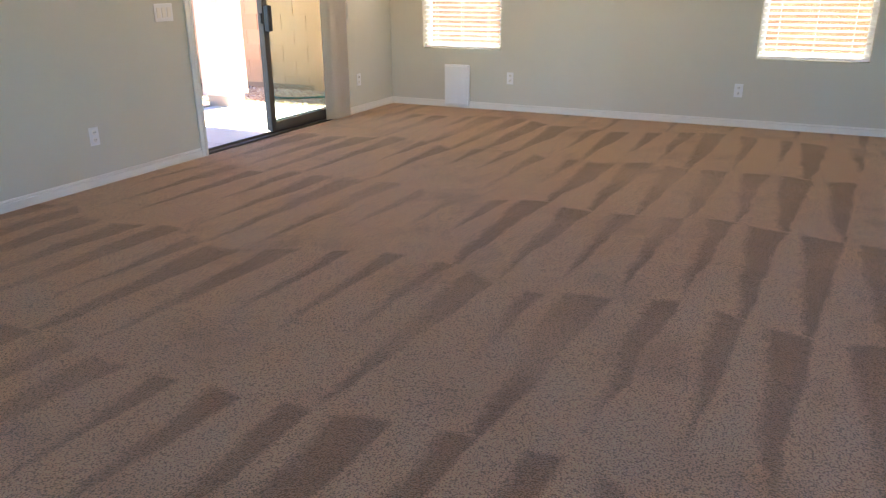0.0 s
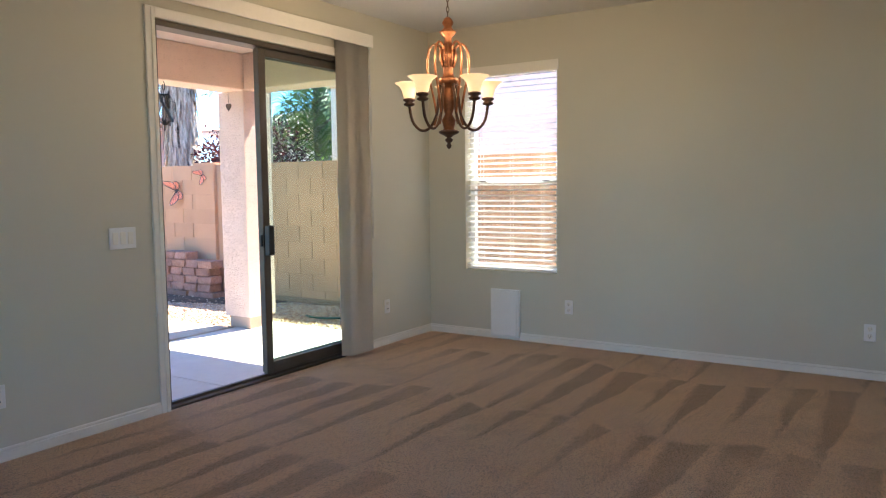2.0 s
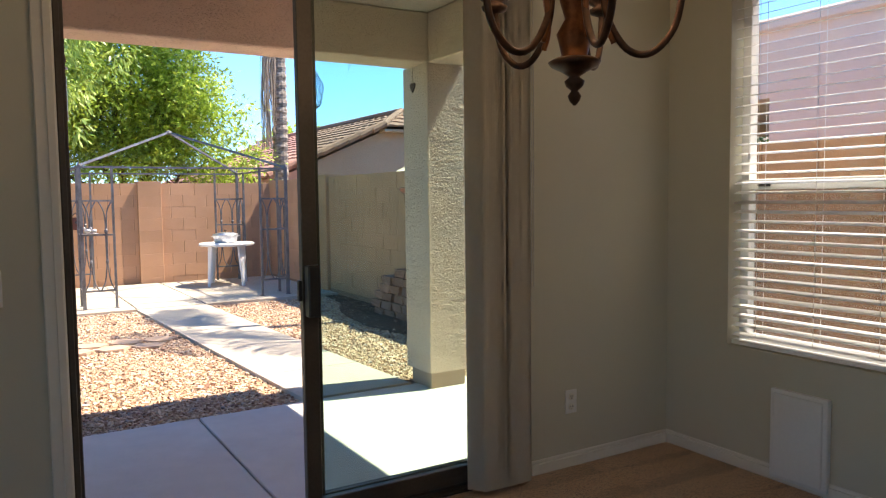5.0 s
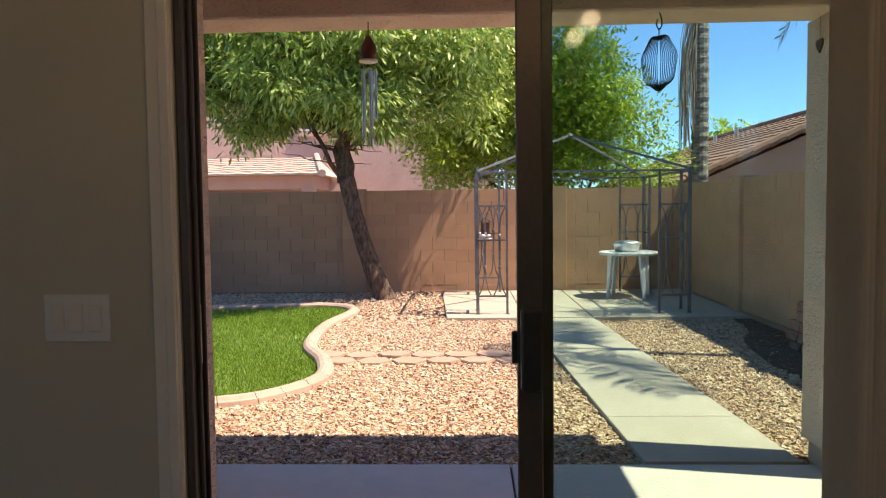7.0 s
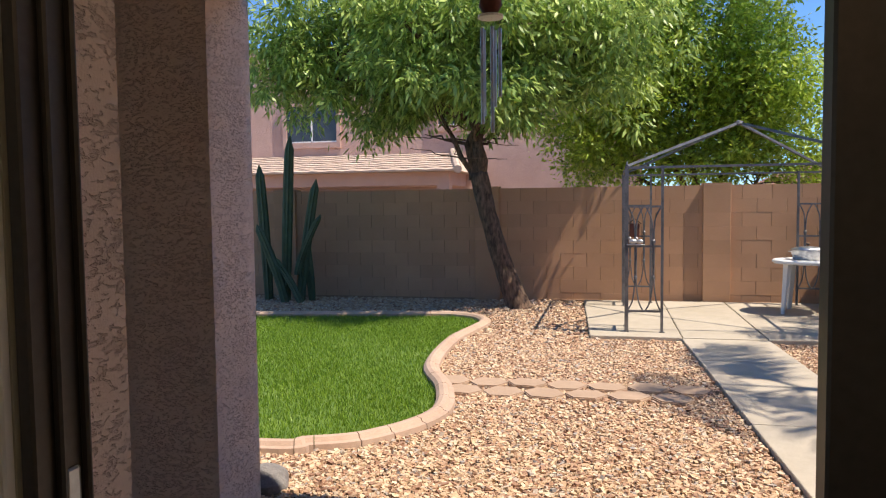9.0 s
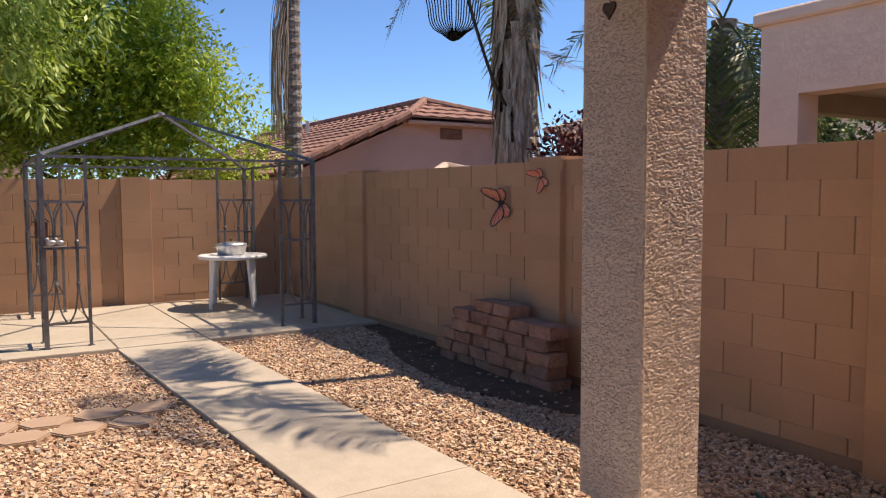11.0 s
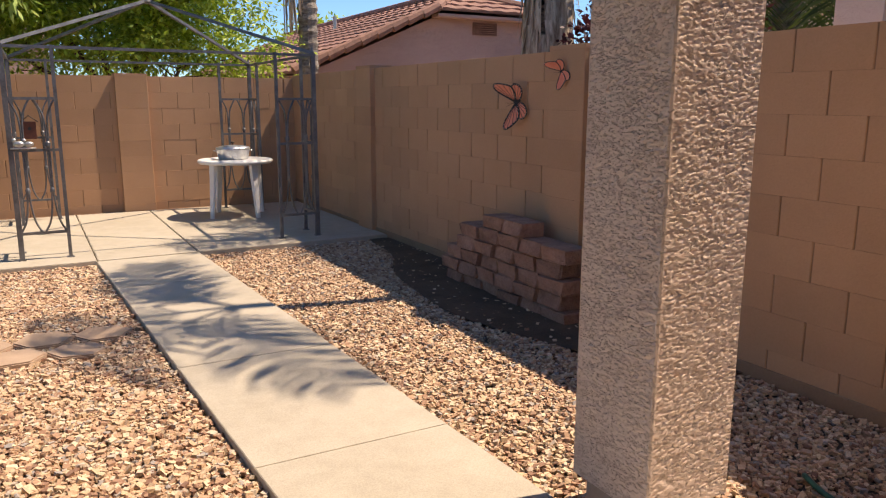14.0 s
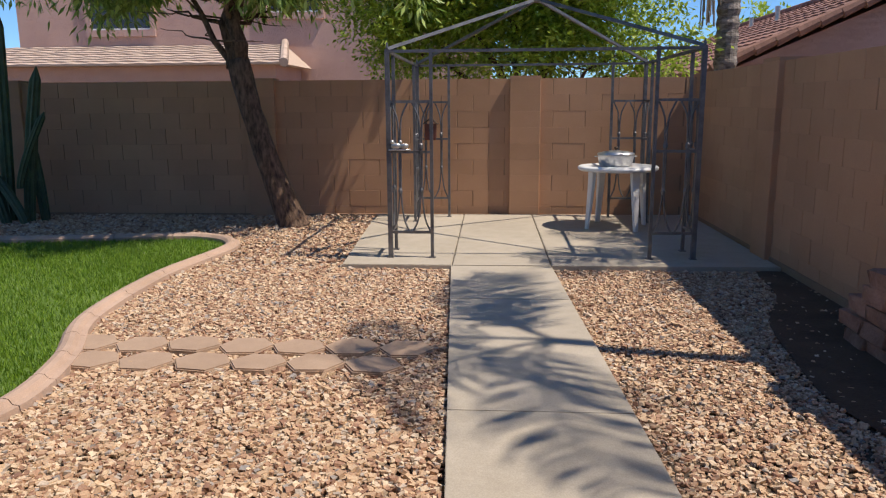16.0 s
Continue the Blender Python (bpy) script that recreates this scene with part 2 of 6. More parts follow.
M = {
    "paint": wall_paint(),
    "ceiling": varied("ceiling paint", (0.66, 0.65, 0.61), (0.72, 0.71, 0.67), 1.0, 0.9, 70, 0.3, 0.004),
    "carpet": carpet_mat(),
    "trim": varied("white trim paint", (0.76, 0.72, 0.62), (0.82, 0.78, 0.68), 1.5, 0.45, 40, 0.05, 0.002),
    "plastic": varied("white plastic", (0.74, 0.73, 0.69), (0.8, 0.79, 0.75), 3, 0.4, 60, 0.03, 0.001),
    "slot": mat("dark slot", (0.03, 0.03, 0.03), 0.6),
    "bronze": varied("bronze door aluminium", (0.08, 0.068, 0.054), (0.12, 0.1, 0.08), 4, 0.45, 80, 0.05, 0.001, 0.5),
    "black": varied("black handle", (0.012, 0.012, 0.012), (0.03, 0.03, 0.03), 6, 0.4, 90, 0.05, 0.001),
    "vane": varied("vertical blind vinyl", (0.74, 0.69, 0.6), (0.82, 0.77, 0.68), 2, 0.6, 50, 0.1, 0.002),
    "screen": screen_mat(),
    "slat": slat_mat(),
    "glass": glass_mat("door glass", (0.87, 0.945, 0.915)),
    "wglass": glass_mat("window glass", (0.97, 0.99, 0.99)),
    "copper": varied("bronze and copper lamp metal", (0.10, 0.035, 0.015), (0.34, 0.13, 0.05), 12, 0.38, 60, 0.2, 0.002, 0.75),
    "darkmetal": varied("dark bronze arm", (0.05, 0.03, 0.02), (0.12, 0.06, 0.035), 10, 0.4, 60, 0.1, 0.001, 0.7),
    "shade": glow_mat("lit alabaster glass", (1.0, 0.6, 0.26), 0.11),
    "bulb": glow_mat("lit bulb", (1.0, 0.8, 0.5), 1.6),
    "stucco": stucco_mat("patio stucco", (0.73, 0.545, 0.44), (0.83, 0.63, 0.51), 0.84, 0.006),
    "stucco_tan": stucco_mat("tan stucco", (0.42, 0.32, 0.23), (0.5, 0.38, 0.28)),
    "pink": stucco_mat("pink house stucco", (0.52, 0.33, 0.265), (0.6, 0.385, 0.31)),
    "cream": stucco_mat("cream house stucco", (0.86, 0.66, 0.53), (0.92, 0.73, 0.6), 0.97, 0.003),
    "grey_house": stucco_mat("pale grey house stucco", (0.21, 0.27, 0.38), (0.26, 0.32, 0.44)),
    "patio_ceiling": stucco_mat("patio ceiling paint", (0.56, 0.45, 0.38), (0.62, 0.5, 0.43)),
    "block": varied("painted block", (0.43, 0.24, 0.135), (0.51, 0.29, 0.168), 1.6, 0.9, 90, 0.5, 0.004, 0.0, 0.14),
    "mortar": varied("painted mortar", (0.25, 0.15, 0.09), (0.32, 0.195, 0.12), 3, 0.95, 90, 0.4, 0.003),
    "patio": concrete_mat("patio concrete", (0.5, 0.45, 0.39), (0.6, 0.545, 0.48)),
    "walk": concrete_mat("walk concrete", (0.36, 0.31, 0.24), (0.465, 0.405, 0.325)),
    "joint": mat("dark joint", (0.09, 0.075, 0.06), 0.95),
    "kerb": concrete_mat("tinted kerb concrete", (0.38, 0.26, 0.19), (0.5, 0.35, 0.265)),
    "hex": concrete_mat("tinted hexagon paver", (0.33, 0.225, 0.155), (0.43, 0.3, 0.21)),
    "retain": varied("rough red-brown garden block", (0.22, 0.115, 0.08), (0.38, 0.215, 0.155), 9, 0.95, 45, 0.9, 0.012, 0.0, 0.3),
    "soil": varied("dark damp soil", (0.06, 0.034, 0.018), (0.14, 0.08, 0.045), 4, 0.98, 60, 0.8, 0.01),
    # bed colour is darkened to give the shadowed gaps between gravel stones
    "bed": varied("sandy gravel bed with gap shade", (0.05, 0.034, 0.022), (0.12, 0.085, 0.056), 14, 0.95, 70, 0.9, 0.012),
    "desert": varied("desert ground", (0.24, 0.18, 0.13), (0.34, 0.26, 0.19), 0.7, 0.95, 30, 0.5, 0.01),
    "lawn": varied("lawn soil and thatch", (0.06, 0.13, 0.015), (0.14, 0.22, 0.035), 3, 0.95, 120, 0.8, 0.01),
    "steel": varied("weathered grey steel", (0.1, 0.1, 0.105), (0.22, 0.22, 0.225), 9, 0.5, 70, 0.15, 0.001, 0.55),
    "whitepl": varied("white garden plastic", (0.72, 0.71, 0.69), (0.82, 0.81, 0.79), 5, 0.4, 60, 0.05, 0.001),
    "tin": varied("galvanised tin", (0.42, 0.42, 0.42), (0.66, 0.66, 0.65), 14, 0.35, 60, 0.1, 0.001, 0.8),
    "tile_tan": varied("tan roof tile", (0.42, 0.31, 0.24), (0.56, 0.43, 0.34), 5, 0.85, 40, 0.3, 0.004, 0.0, 0.3),
    "tile_red": varied("red-brown roof tile", (0.2, 0.1, 0.075), (0.34, 0.18, 0.13), 5, 0.85, 40, 0.3, 0.004, 0.0, 0.3),
    "bark": bark_mat("tree bark", (0.045, 0.026, 0.017), (0.2, 0.125, 0.085)),
    "palmbark": bark_mat("palm bark", (0.1, 0.08, 0.065), (0.36, 0.31, 0.26), 2.6, 9),
    "palmfibre": bark_mat("dead palm sheath", (0.22, 0.15, 0.1), (0.62, 0.5, 0.38), 0.12, 26),
    "leaf": leaf_mat("sumac leaf", (0.14, 0.25, 0.045), (0.58, 0.71, 0.2)),
    "leaf2": leaf_mat("mesquite leaf", (0.22, 0.34, 0.03), (0.6, 0.72, 0.11)),
    "leafdark": leaf_mat("hedge leaf", (0.02, 0.045, 0.012), (0.1, 0.17, 0.04)),
    "palmleaf": leaf_mat("palm leaflet", (0.045, 0.075, 0.015), (0.16, 0.2, 0.05)),
    "deadleaf": leaf_mat("dead palm leaflet", (0.16, 0.11, 0.06), (0.4, 0.3, 0.17)),
    "plum": leaf_mat("plum leaf", (0.025, 0.006, 0.008), (0.1, 0.025, 0.03)),
    "grass": leaf_mat("grass blade", (0.08, 0.18, 0.012), (0.28, 0.42, 0.045)),
    "cactus": varied("cactus skin", (0.035, 0.06, 0.03), (0.08, 0.12, 0.06), 6, 0.6, 40, 0.4, 0.004),
    "wing": varied("orange wing enamel", (0.72, 0.17, 0.085), (0.84, 0.3, 0.17), 9, 0.45, 60, 0.1, 0.001),
    "wingdark": mat("black wing veins", (0.02, 0.015, 0.015), 0.5),
    "wingwhite": mat("white wing spots", (0.7, 0.6, 0.5), 0.5),
    "hose": varied("green garden hose", (0.01, 0.075, 0.055), (0.02, 0.12, 0.085), 8, 0.45, 60, 0.1, 0.001),
    "chime": varied("aluminium chime tube", (0.5, 0.48, 0.45), (0.7, 0.68, 0.64), 8, 0.35, 60, 0.05, 0.001, 0.8),
    "redwood": varied("red painted wood", (0.09, 0.025, 0.016), (0.17, 0.05, 0.03), 8, 0.6, 60, 0.2, 0.002),
    "rust": varied("rusty heart metal", (0.07, 0.045, 0.03), (0.16, 0.1, 0.07), 14, 0.8, 60, 0.3, 0.002, 0.3),
    "rock": varied("pale granite", (0.11, 0.1, 0.095), (0.23, 0.21, 0.195), 9, 0.85, 60, 0.6, 0.006),
    "base": varied("smooth tan cement", (0.38, 0.27, 0.205), (0.46, 0.33, 0.25), 3, 0.85, 60, 0.3, 0.003),
    "mat": None,
    "sidegravel": varied("pale side-yard gravel", (0.38, 0.29, 0.2), (0.56, 0.44, 0.33), 20, 0.95, 60, 0.8, 0.012),
    "darkroom": varied("dark window", (0.03, 0.03, 0.035), (0.06, 0.06, 0.065), 3, 0.15, 30, 0.02, 0.001),
}
def door_mat_mat():
    m = mat("woven door mat", (0.2, 0.16, 0.15), 0.95)
    b = N(m, "TexBrick", Scale=1.0)
    b.inputs["Color1"].default_value, b.inputs["Color2"].default_value, b.inputs["Mortar"].default_value = (0.3, 0.25, 0.24, 1), (0.25, 0.2, 0.19, 1), (0.42, 0.38, 0.36, 1)
    b.inputs["Brick Width"].default_value, b.inputs["Row Height"].default_value, b.inputs["Mortar Size"].default_value = 0.16, 0.065, 0.008
    L(m, world_coords(m), b.inputs["Vector"])
    L(m, b.outputs["Color"], bsdf(m).inputs["Base Color"])
    bump(m, noise_tex(m, world_coords(m), 220, 3), 0.8, 0.006)
    return m


M["mat"] = door_mat_mat()
GRAVEL = [(0.0, (0.2, 0.105, 0.07)), (0.14, (0.34, 0.2, 0.13)), (0.36, (0.44, 0.29, 0.185)), (0.64, (0.54, 0.385, 0.25)), (0.86, (0.64, 0.5, 0.36)), (1.0, (0.26, 0.24, 0.23))]
M["gravel"] = stones_mat("gravel stones", GRAVEL)
M["pebble"] = stones_mat("gravel pebble", GRAVEL, True)

# ---- mesh helpers ----
def mesh_of(bm, name, material, smooth=False):
    me = bpy.data.meshes.new(name)
    bmesh.ops.recalc_face_normals(bm, faces=bm.faces)
    bm.to_mesh(me)
    bm.free()
    me.materials.append(material)
    if smooth:
        for p in me.polygons:
            p.use_smooth = True
    return me


def part(name, bm, material, parent, label="", smooth=False):
    me = bm if isinstance(bm, bpy.types.Mesh) else mesh_of(bm, name, material, smooth)
    ob = new(name, me)
    ob.parent = parent
    if label:
        ob["label"] = label
    return ob


def thing(name, label, category, group="", kind="", at=(0, 0, 0), rz=0):
    ob = new(name)
    ob.empty_display_size = 0.1
    ob.matrix_world = pose(*at, 0, 0, rz)
    return tagged(ob, label, category, group, kind)


def solid(name, bm, material, label, category, group="", kind="", smooth=False):
    return tagged(new(name, mesh_of(bm, name, material, smooth)), label, category, group, kind)


def box(bm, x0, x1, y0, y1, z0, z1, bevel=0.0, segs=1):
    m = Matrix.LocRotScale(((x0 + x1) / 2, (y0 + y1) / 2, (z0 + z1) / 2), None, (x1 - x0, y1 - y0, z1 - z0))
    g = bmesh.ops.create_cube(bm, size=1, matrix=m)
    if bevel:
        edges = list({e for v in g["verts"] for e in v.link_edges})
        bmesh.ops.bevel(bm, geom=edges, offset=bevel, segments=segs, affect="EDGES", profile=0.5)
    return bm


def boxes(*args, bevel=0.0):
    bm = bmesh.new()
    for a in args:
        box(bm, *a, bevel=bevel)
    return bm


def obox(bm, m, sx, sy, sz, bevel=0.0):
    g = bmesh.ops.create_cube(bm, size=1, matrix=m @ Matrix.Diagonal((sx, sy, sz, 1)))
    if bevel:
        edges = list({e for v in g["verts"] for e in v.link_edges})
        bmesh.ops.bevel(bm, geom=edges, offset=bevel, segments=1, affect="EDGES")
    return bm


def tube(bm, pts, r, seg=8, cap=True):
    pts = [Vector(p) for p in pts]
    rs = r if isinstance(r, (list, tuple)) else [r] * len(pts)
    rings, up = [], None
    for i, p in enumerate(pts):
        d = (pts[min(i + 1, len(pts) - 1)] - pts[max(i - 1, 0)]).normalized()
        if up is None:
            up = d.orthogonal().normalized()
        up = (up - d * up.dot(d))
        up = up.normalized() if up.length > 1e-6 else d.orthogonal().normalized()
        side = d.cross(up)
        rings.append([bm.verts.new(p + (up * math.cos(2 * math.pi * k / seg) + side * math.sin(2 * math.pi * k / seg)) * rs[i]) for k in range(seg)])
    for a, b in zip(rings, rings[1:]):
        for k in range(seg):
            bm.faces.new((a[k], a[(k + 1) % seg], b[(k + 1) % seg], b[k]))
    if cap:
        bm.faces.new(rings[0][::-1])
        bm.faces.new(rings[-1])
    return bm


def bar(bm, a, b, w):
    """A square bar from a to b."""
    return tube(bm, [a, b], w * 0.7071, 4)


def lathe(bm, profile, seg=20, at=(0, 0, 0), close=True):
    rings = [[bm.verts.new((at[0] + r * math.cos(2 * math.pi * k / seg), at[1] + r * math.sin(2 * math.pi * k / seg), at[2] + z)) for k in range(seg)] for r, z in profile]
    for a, b in zip(rings, rings[1:]):
        for k in range(seg):
            bm.faces.new((a[k], a[(k + 1) % seg], b[(k + 1) % seg], b[k]))
    if close:
        bm.faces.new(rings[0][::-1])
        bm.faces.new(rings[-1])
    return bm


def arc(c, r, a0, a1, n, axis_x=(1, 0, 0), axis_z=(0, 0, 1)):
    c, ax, az = Vector(c), Vector(axis_x), Vector(axis_z)
    return [c + ax * (r * math.cos(a0 + (a1 - a0) * i / n)) + az * (r * math.sin(a0 + (a1 - a0) * i / n)) for i in range(n + 1)]


def spline(pts, n=6):
    """Points on a smooth line through pts."""
    pts = [Vector(p) for p in pts]
    out = []
    for i in range(len(pts) - 1):
        p0, p1, p2, p3 = pts[max(i - 1, 0)], pts[i], pts[i + 1], pts[min(i + 2, len(pts) - 1)]
        for k in range(n):
            t = k / n
            out.append(0.5 * ((2 * p1) + (p2 - p0) * t + (2 * p0 - 5 * p1 + 4 * p2 - p3) * t * t + (3 * p1 - p0 - 3 * p2 + p3) * t ** 3))
    out.append(pts[-1])
    return out


def prism(bm, outline, z0, z1, bevel=0.0):
    lo = [bm.verts.new((x, y, z0)) for x, y in outline]
    hi = [bm.verts.new((x, y, z1)) for x, y in outline]
    n = len(outline)
    top = bm.faces.new(hi)
    bm.faces.new(lo[::-1])
    for k in range(n):
        bm.faces.new((lo[k], lo[(k + 1) % n], hi[(k + 1) % n], hi[k]))
    if bevel:
        bmesh.ops.bevel(bm, geom=list(top.edges), offset=bevel, segments=2, affect="EDGES")
    return bm


def raw_mesh(name, verts, faces, material):
    me = bpy.data.meshes.new(name)
    me.from_pydata(verts, [], faces)
    me.materials.append(material)
    return me

# ---- the house: floor, walls, openings ----
WY, WO = 5.125, 5.30          # inner and outer face of the wall with the sliding door
EX, EO = 8.39, 8.55           # inner and outer face of the wall with the windows
CEIL = 2.62
DX0, DX1, DH = 5.605, 7.42, 2.25
WIN = [(3.905, 4.755), (0.76, 1.6)]
WZ0, WZ1 = 0.575, 2.26

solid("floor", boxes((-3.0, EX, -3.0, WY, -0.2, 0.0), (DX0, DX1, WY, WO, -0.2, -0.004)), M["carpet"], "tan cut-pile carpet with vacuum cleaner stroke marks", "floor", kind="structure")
solid("ceiling", boxes((-3.15, EO, -3.15, WO, CEIL, CEIL + 0.3)), M["ceiling"], "off-white painted flat ceiling", "ceiling", kind="structure")
solid("wall_north", boxes((-3.15, DX0, WY, WO, -0.2, CEIL), (DX1, EO, WY, WO, -0.2, CEIL), (DX0, DX1, WY, WO, DH, CEIL)), M["paint"],
      "off-white painted wall around the sliding glass door", "wall", kind="structure")
(a0, a1), (b0, b1) = WIN
solid("wall_east", boxes((EX, EO, -3.15, b0, -0.2, CEIL), (EX, EO, b1, a0, -0.2, CEIL), (EX, EO, a1, WY, -0.2, CEIL),
      (EX, EO, b0, b1, -0.2, WZ0), (EX, EO, a0, a1, -0.2, WZ0), (EX, EO, b0, b1, WZ1, CEIL), (EX, EO, a0, a1, WZ1, CEIL)), M["paint"],
      "off-white painted wall with two blind-covered windows", "wall", kind="structure")
solid("wall_west", boxes((-3.15, -3.0, -3.0, 0.8, -0.2, CEIL), (-3.15, -3.0, 3.2, WY, -0.2, CEIL), (-3.15, -3.0, 0.8, 3.2, -0.2, 0.55), (-3.15, -3.0, 0.8, 3.2, 2.35, CEIL)), M["paint"],
      "plain off-white painted wall with an assumed window opening, never in view", "wall", kind="structure")
solid("wall_south", boxes((-3.15, 2.3, -3.15, -3.0, -0.2, CEIL), (4.7, EX, -3.15, -3.0, -0.2, CEIL), (2.3, 4.7, -3.15, -3.0, -0.2, 0.55), (2.3, 4.7, -3.15, -3.0, 2.35, CEIL)), M["paint"],
      "plain off-white painted wall with an assumed window opening, never in view", "wall", kind="structure")


def baseboard(name, x0, x1, y0, y1):
    bm = bmesh.new()
    box(bm, x0, x1, y0, y1, 0.0, 0.05, 0.003)
    inset = 0.005
    if x1 - x0 > y1 - y0:
        box(bm, x0, x1, y0 + inset, y1, 0.0505, 0.068, 0.003)
    else:
        box(bm, x0 + inset, x1, y0, y1, 0.0505, 0.068, 0.003)
    return solid(name, bm, M["trim"], "white painted wooden baseboard", "baseboard", kind="structure")


baseboard("baseboard_north", -3.0, 5.545, WY - 0.014, WY)
baseboard("baseboard_northeast", 7.49, EX - 0.014, WY - 0.014, WY)
baseboard("baseboard_east", EX - 0.014, EX, -3.0, WY)

# casing and fixed frame of the sliding door
casing = thing("door_casing", "white painted casing around the sliding door", "door casing", kind="structure", at=(DX0, WY, 0))
for nm, a in (("casing_side", (-0.062, 0.0, -0.016, 0.0, 0.0, DH + 0.06)), ("casing_side", (DX1 - DX0, DX1 - DX0 + 0.06, -0.016, 0.0, 0.0, DH + 0.06)),
              ("casing_head", (0.0, DX1 - DX0, -0.016, 0.0, DH, DH + 0.06)), ("casing_lip", (-0.03, -0.004, -0.024, -0.016, 0.0, DH + 0.05))):
    bm = bmesh.new()
    box(bm, *a, bevel=0.003)
    part(nm, bm, M["trim"], casing)

slider = thing("sliding_door", "open bronze aluminium sliding glass patio door", "sliding door", at=(DX0, WY, 0))
W = DX1 - DX0


def dpart(name, a, material, parent=slider, label="", bev=0.003):
    bm = bmesh.new()
    box(bm, *a, bevel=bev)
    return part(name, bm, material, parent, label)


dpart("jamb", (0.002, 0.022, 0.002, 0.084, 0.0, DH - 0.002), M["bronze"])
dpart("jamb", (0.022, 0.034, 0.03, 0.04, 0.0, DH - 0.03), M["bronze"])
dpart("jamb", (0.022, 0.034, 0.072, 0.08, 0.0, DH - 0.03), M["bronze"])
dpart("jamb", (W - 0.03, W - 0.002, 0.01, 0.13, 0.0, DH - 0.002), M["bronze"])
dpart("head_track", (0.022, W - 0.03, 0.01, 0.13, DH - 0.035, DH - 0.002), M["bronze"])
dpart("sill_track", (0.022, W - 0.03, 0.01, 0.13, -0.004, 0.012), M["bronze"])
dpart("sill_rail", (0.022, W - 0.03, 0.05, 0.056, 0.012, 0.03), M["bronze"], bev=0)
bm = bmesh.new()
box(bm, 0.002, 0.014, 0.086, 0.18, 0.0, DH - 0.04, bevel=0.004)
part("stucco_return", bm, M["stucco"], casing, "pink-tan stucco return")
# the leaf that slides, pushed open, and the fixed leaf behind it
def leaf(name, x0, x1, y0, y1, label):
    fr = part(name, bmesh.new(), M["bronze"], slider, label)
    w = 0.062
    for nm, a in (("stile", (x0, x0 + w, y0, y1, 0.03, DH - 0.04)), ("stile", (x1 - w, x1, y0, y1, 0.03, DH - 0.04)),
                  ("rail", (x0 + w, x1 - w, y0, y1, 0.03, 0.105)), ("rail", (x0 + w, x1 - w, y0, y1, DH - 0.09, DH - 0.04))):
        dpart(nm, a, M["bronze"], fr)
    g = dpart("pane", (x0 + w - 0.005, x1 - w + 0.005, (y0 + y1) / 2 - 0.002, (y0 + y1) / 2 + 0.002, 0.1, DH - 0.085), M["glass"], fr, "clear greenish glass pane", 0)
    g.visible_shadow = False
    return fr


lf = leaf("sliding_leaf", 0.818, W - 0.05, 0.035, 0.07, "sliding leaf pushed open")
leaf("fixed_leaf", 0.848, W - 0.035, 0.08, 0.115, "fixed leaf")
bm = bmesh.new()
box(bm, 0.824, 0.874, -0.014, 0.035, 0.84, 1.04, 0.006)
part("pull", bm, M["black"], lf, "black pull handle")
bm = bmesh.new()
box(bm, 0.804, 0.819, 0.042, 0.062, 0.9, 0.98, 0.003)
part("latch", bm, M["black"], lf, "black latch plate")
bm = bmesh.new()
box(bm, 0.0225, 0.026, 0.045, 0.067, 0.9, 1.05, 0.003)
part("strike_plate", bm, M["tin"], slider, "bright metal strike plate")

# vertical blind: valance and the vanes pushed into a stack
blind = thing("vertical_blind", "beige vertical blind drawn open beside the door", "blind", at=(DX0, WY, 0))
bm = bmesh.new()
box(bm, -0.11, 1.862, -0.115, -0.10, 2.342, 2.437, 0.003)
box(bm, 1.847, 1.862, -0.10, -0.0, 2.342, 2.437, 0.002)
box(bm, -0.11, 1.862, -0.10, -0.0, 2.429, 2.437, 0.002)
part("valance", bm, M["trim"], blind, "off-white valance")
bm = bmesh.new()
box(bm, -0.05, 1.84, -0.075, -0.04, 2.372, 2.402, 0.003)
part("head_rail", bm, M["trim"], blind)
vm = bmesh.new()
prof = [(-0.045, 0.0), (-0.022, 0.006), (0.0, 0.008), (0.022, 0.006), (0.045, 0.0)]
prev = None
for px, py in prof:
    cur = [vm.verts.new((py, px, 0.02)), vm.verts.new((py, px, 2.372))]
    if prev:
        vm.faces.new((prev[0], cur[0], cur[1], prev[1]))
    prev = cur
bmesh.ops.solidify(vm, geom=list(vm.faces), thickness=0.0015)
vane_me = mesh_of(vm, "vane", M["vane"], True)
for k in range(21):
    v = part("vane", vane_me, None, blind)
    v.matrix_local = pose(1.553 + 0.0121 * k, -0.056, 0, 0, 0, random.uniform(-0.8, 0.8) + 33)
bm = bmesh.new()
for sx in (0, 0.012):
    tube(bm, spline([(1.815 + sx, -0.105, 2.33), (1.813 + sx, -0.112, 1.6), (1.813 + sx, -0.11, 0.9)], 5), 0.002, 5)
tube(bm, arc((1.819, -0.11, 0.9), 0.006, math.pi, 2 * math.pi, 6), 0.002, 5)
part("bead_chain", bm, M["chime"], blind, "thin bead chain")


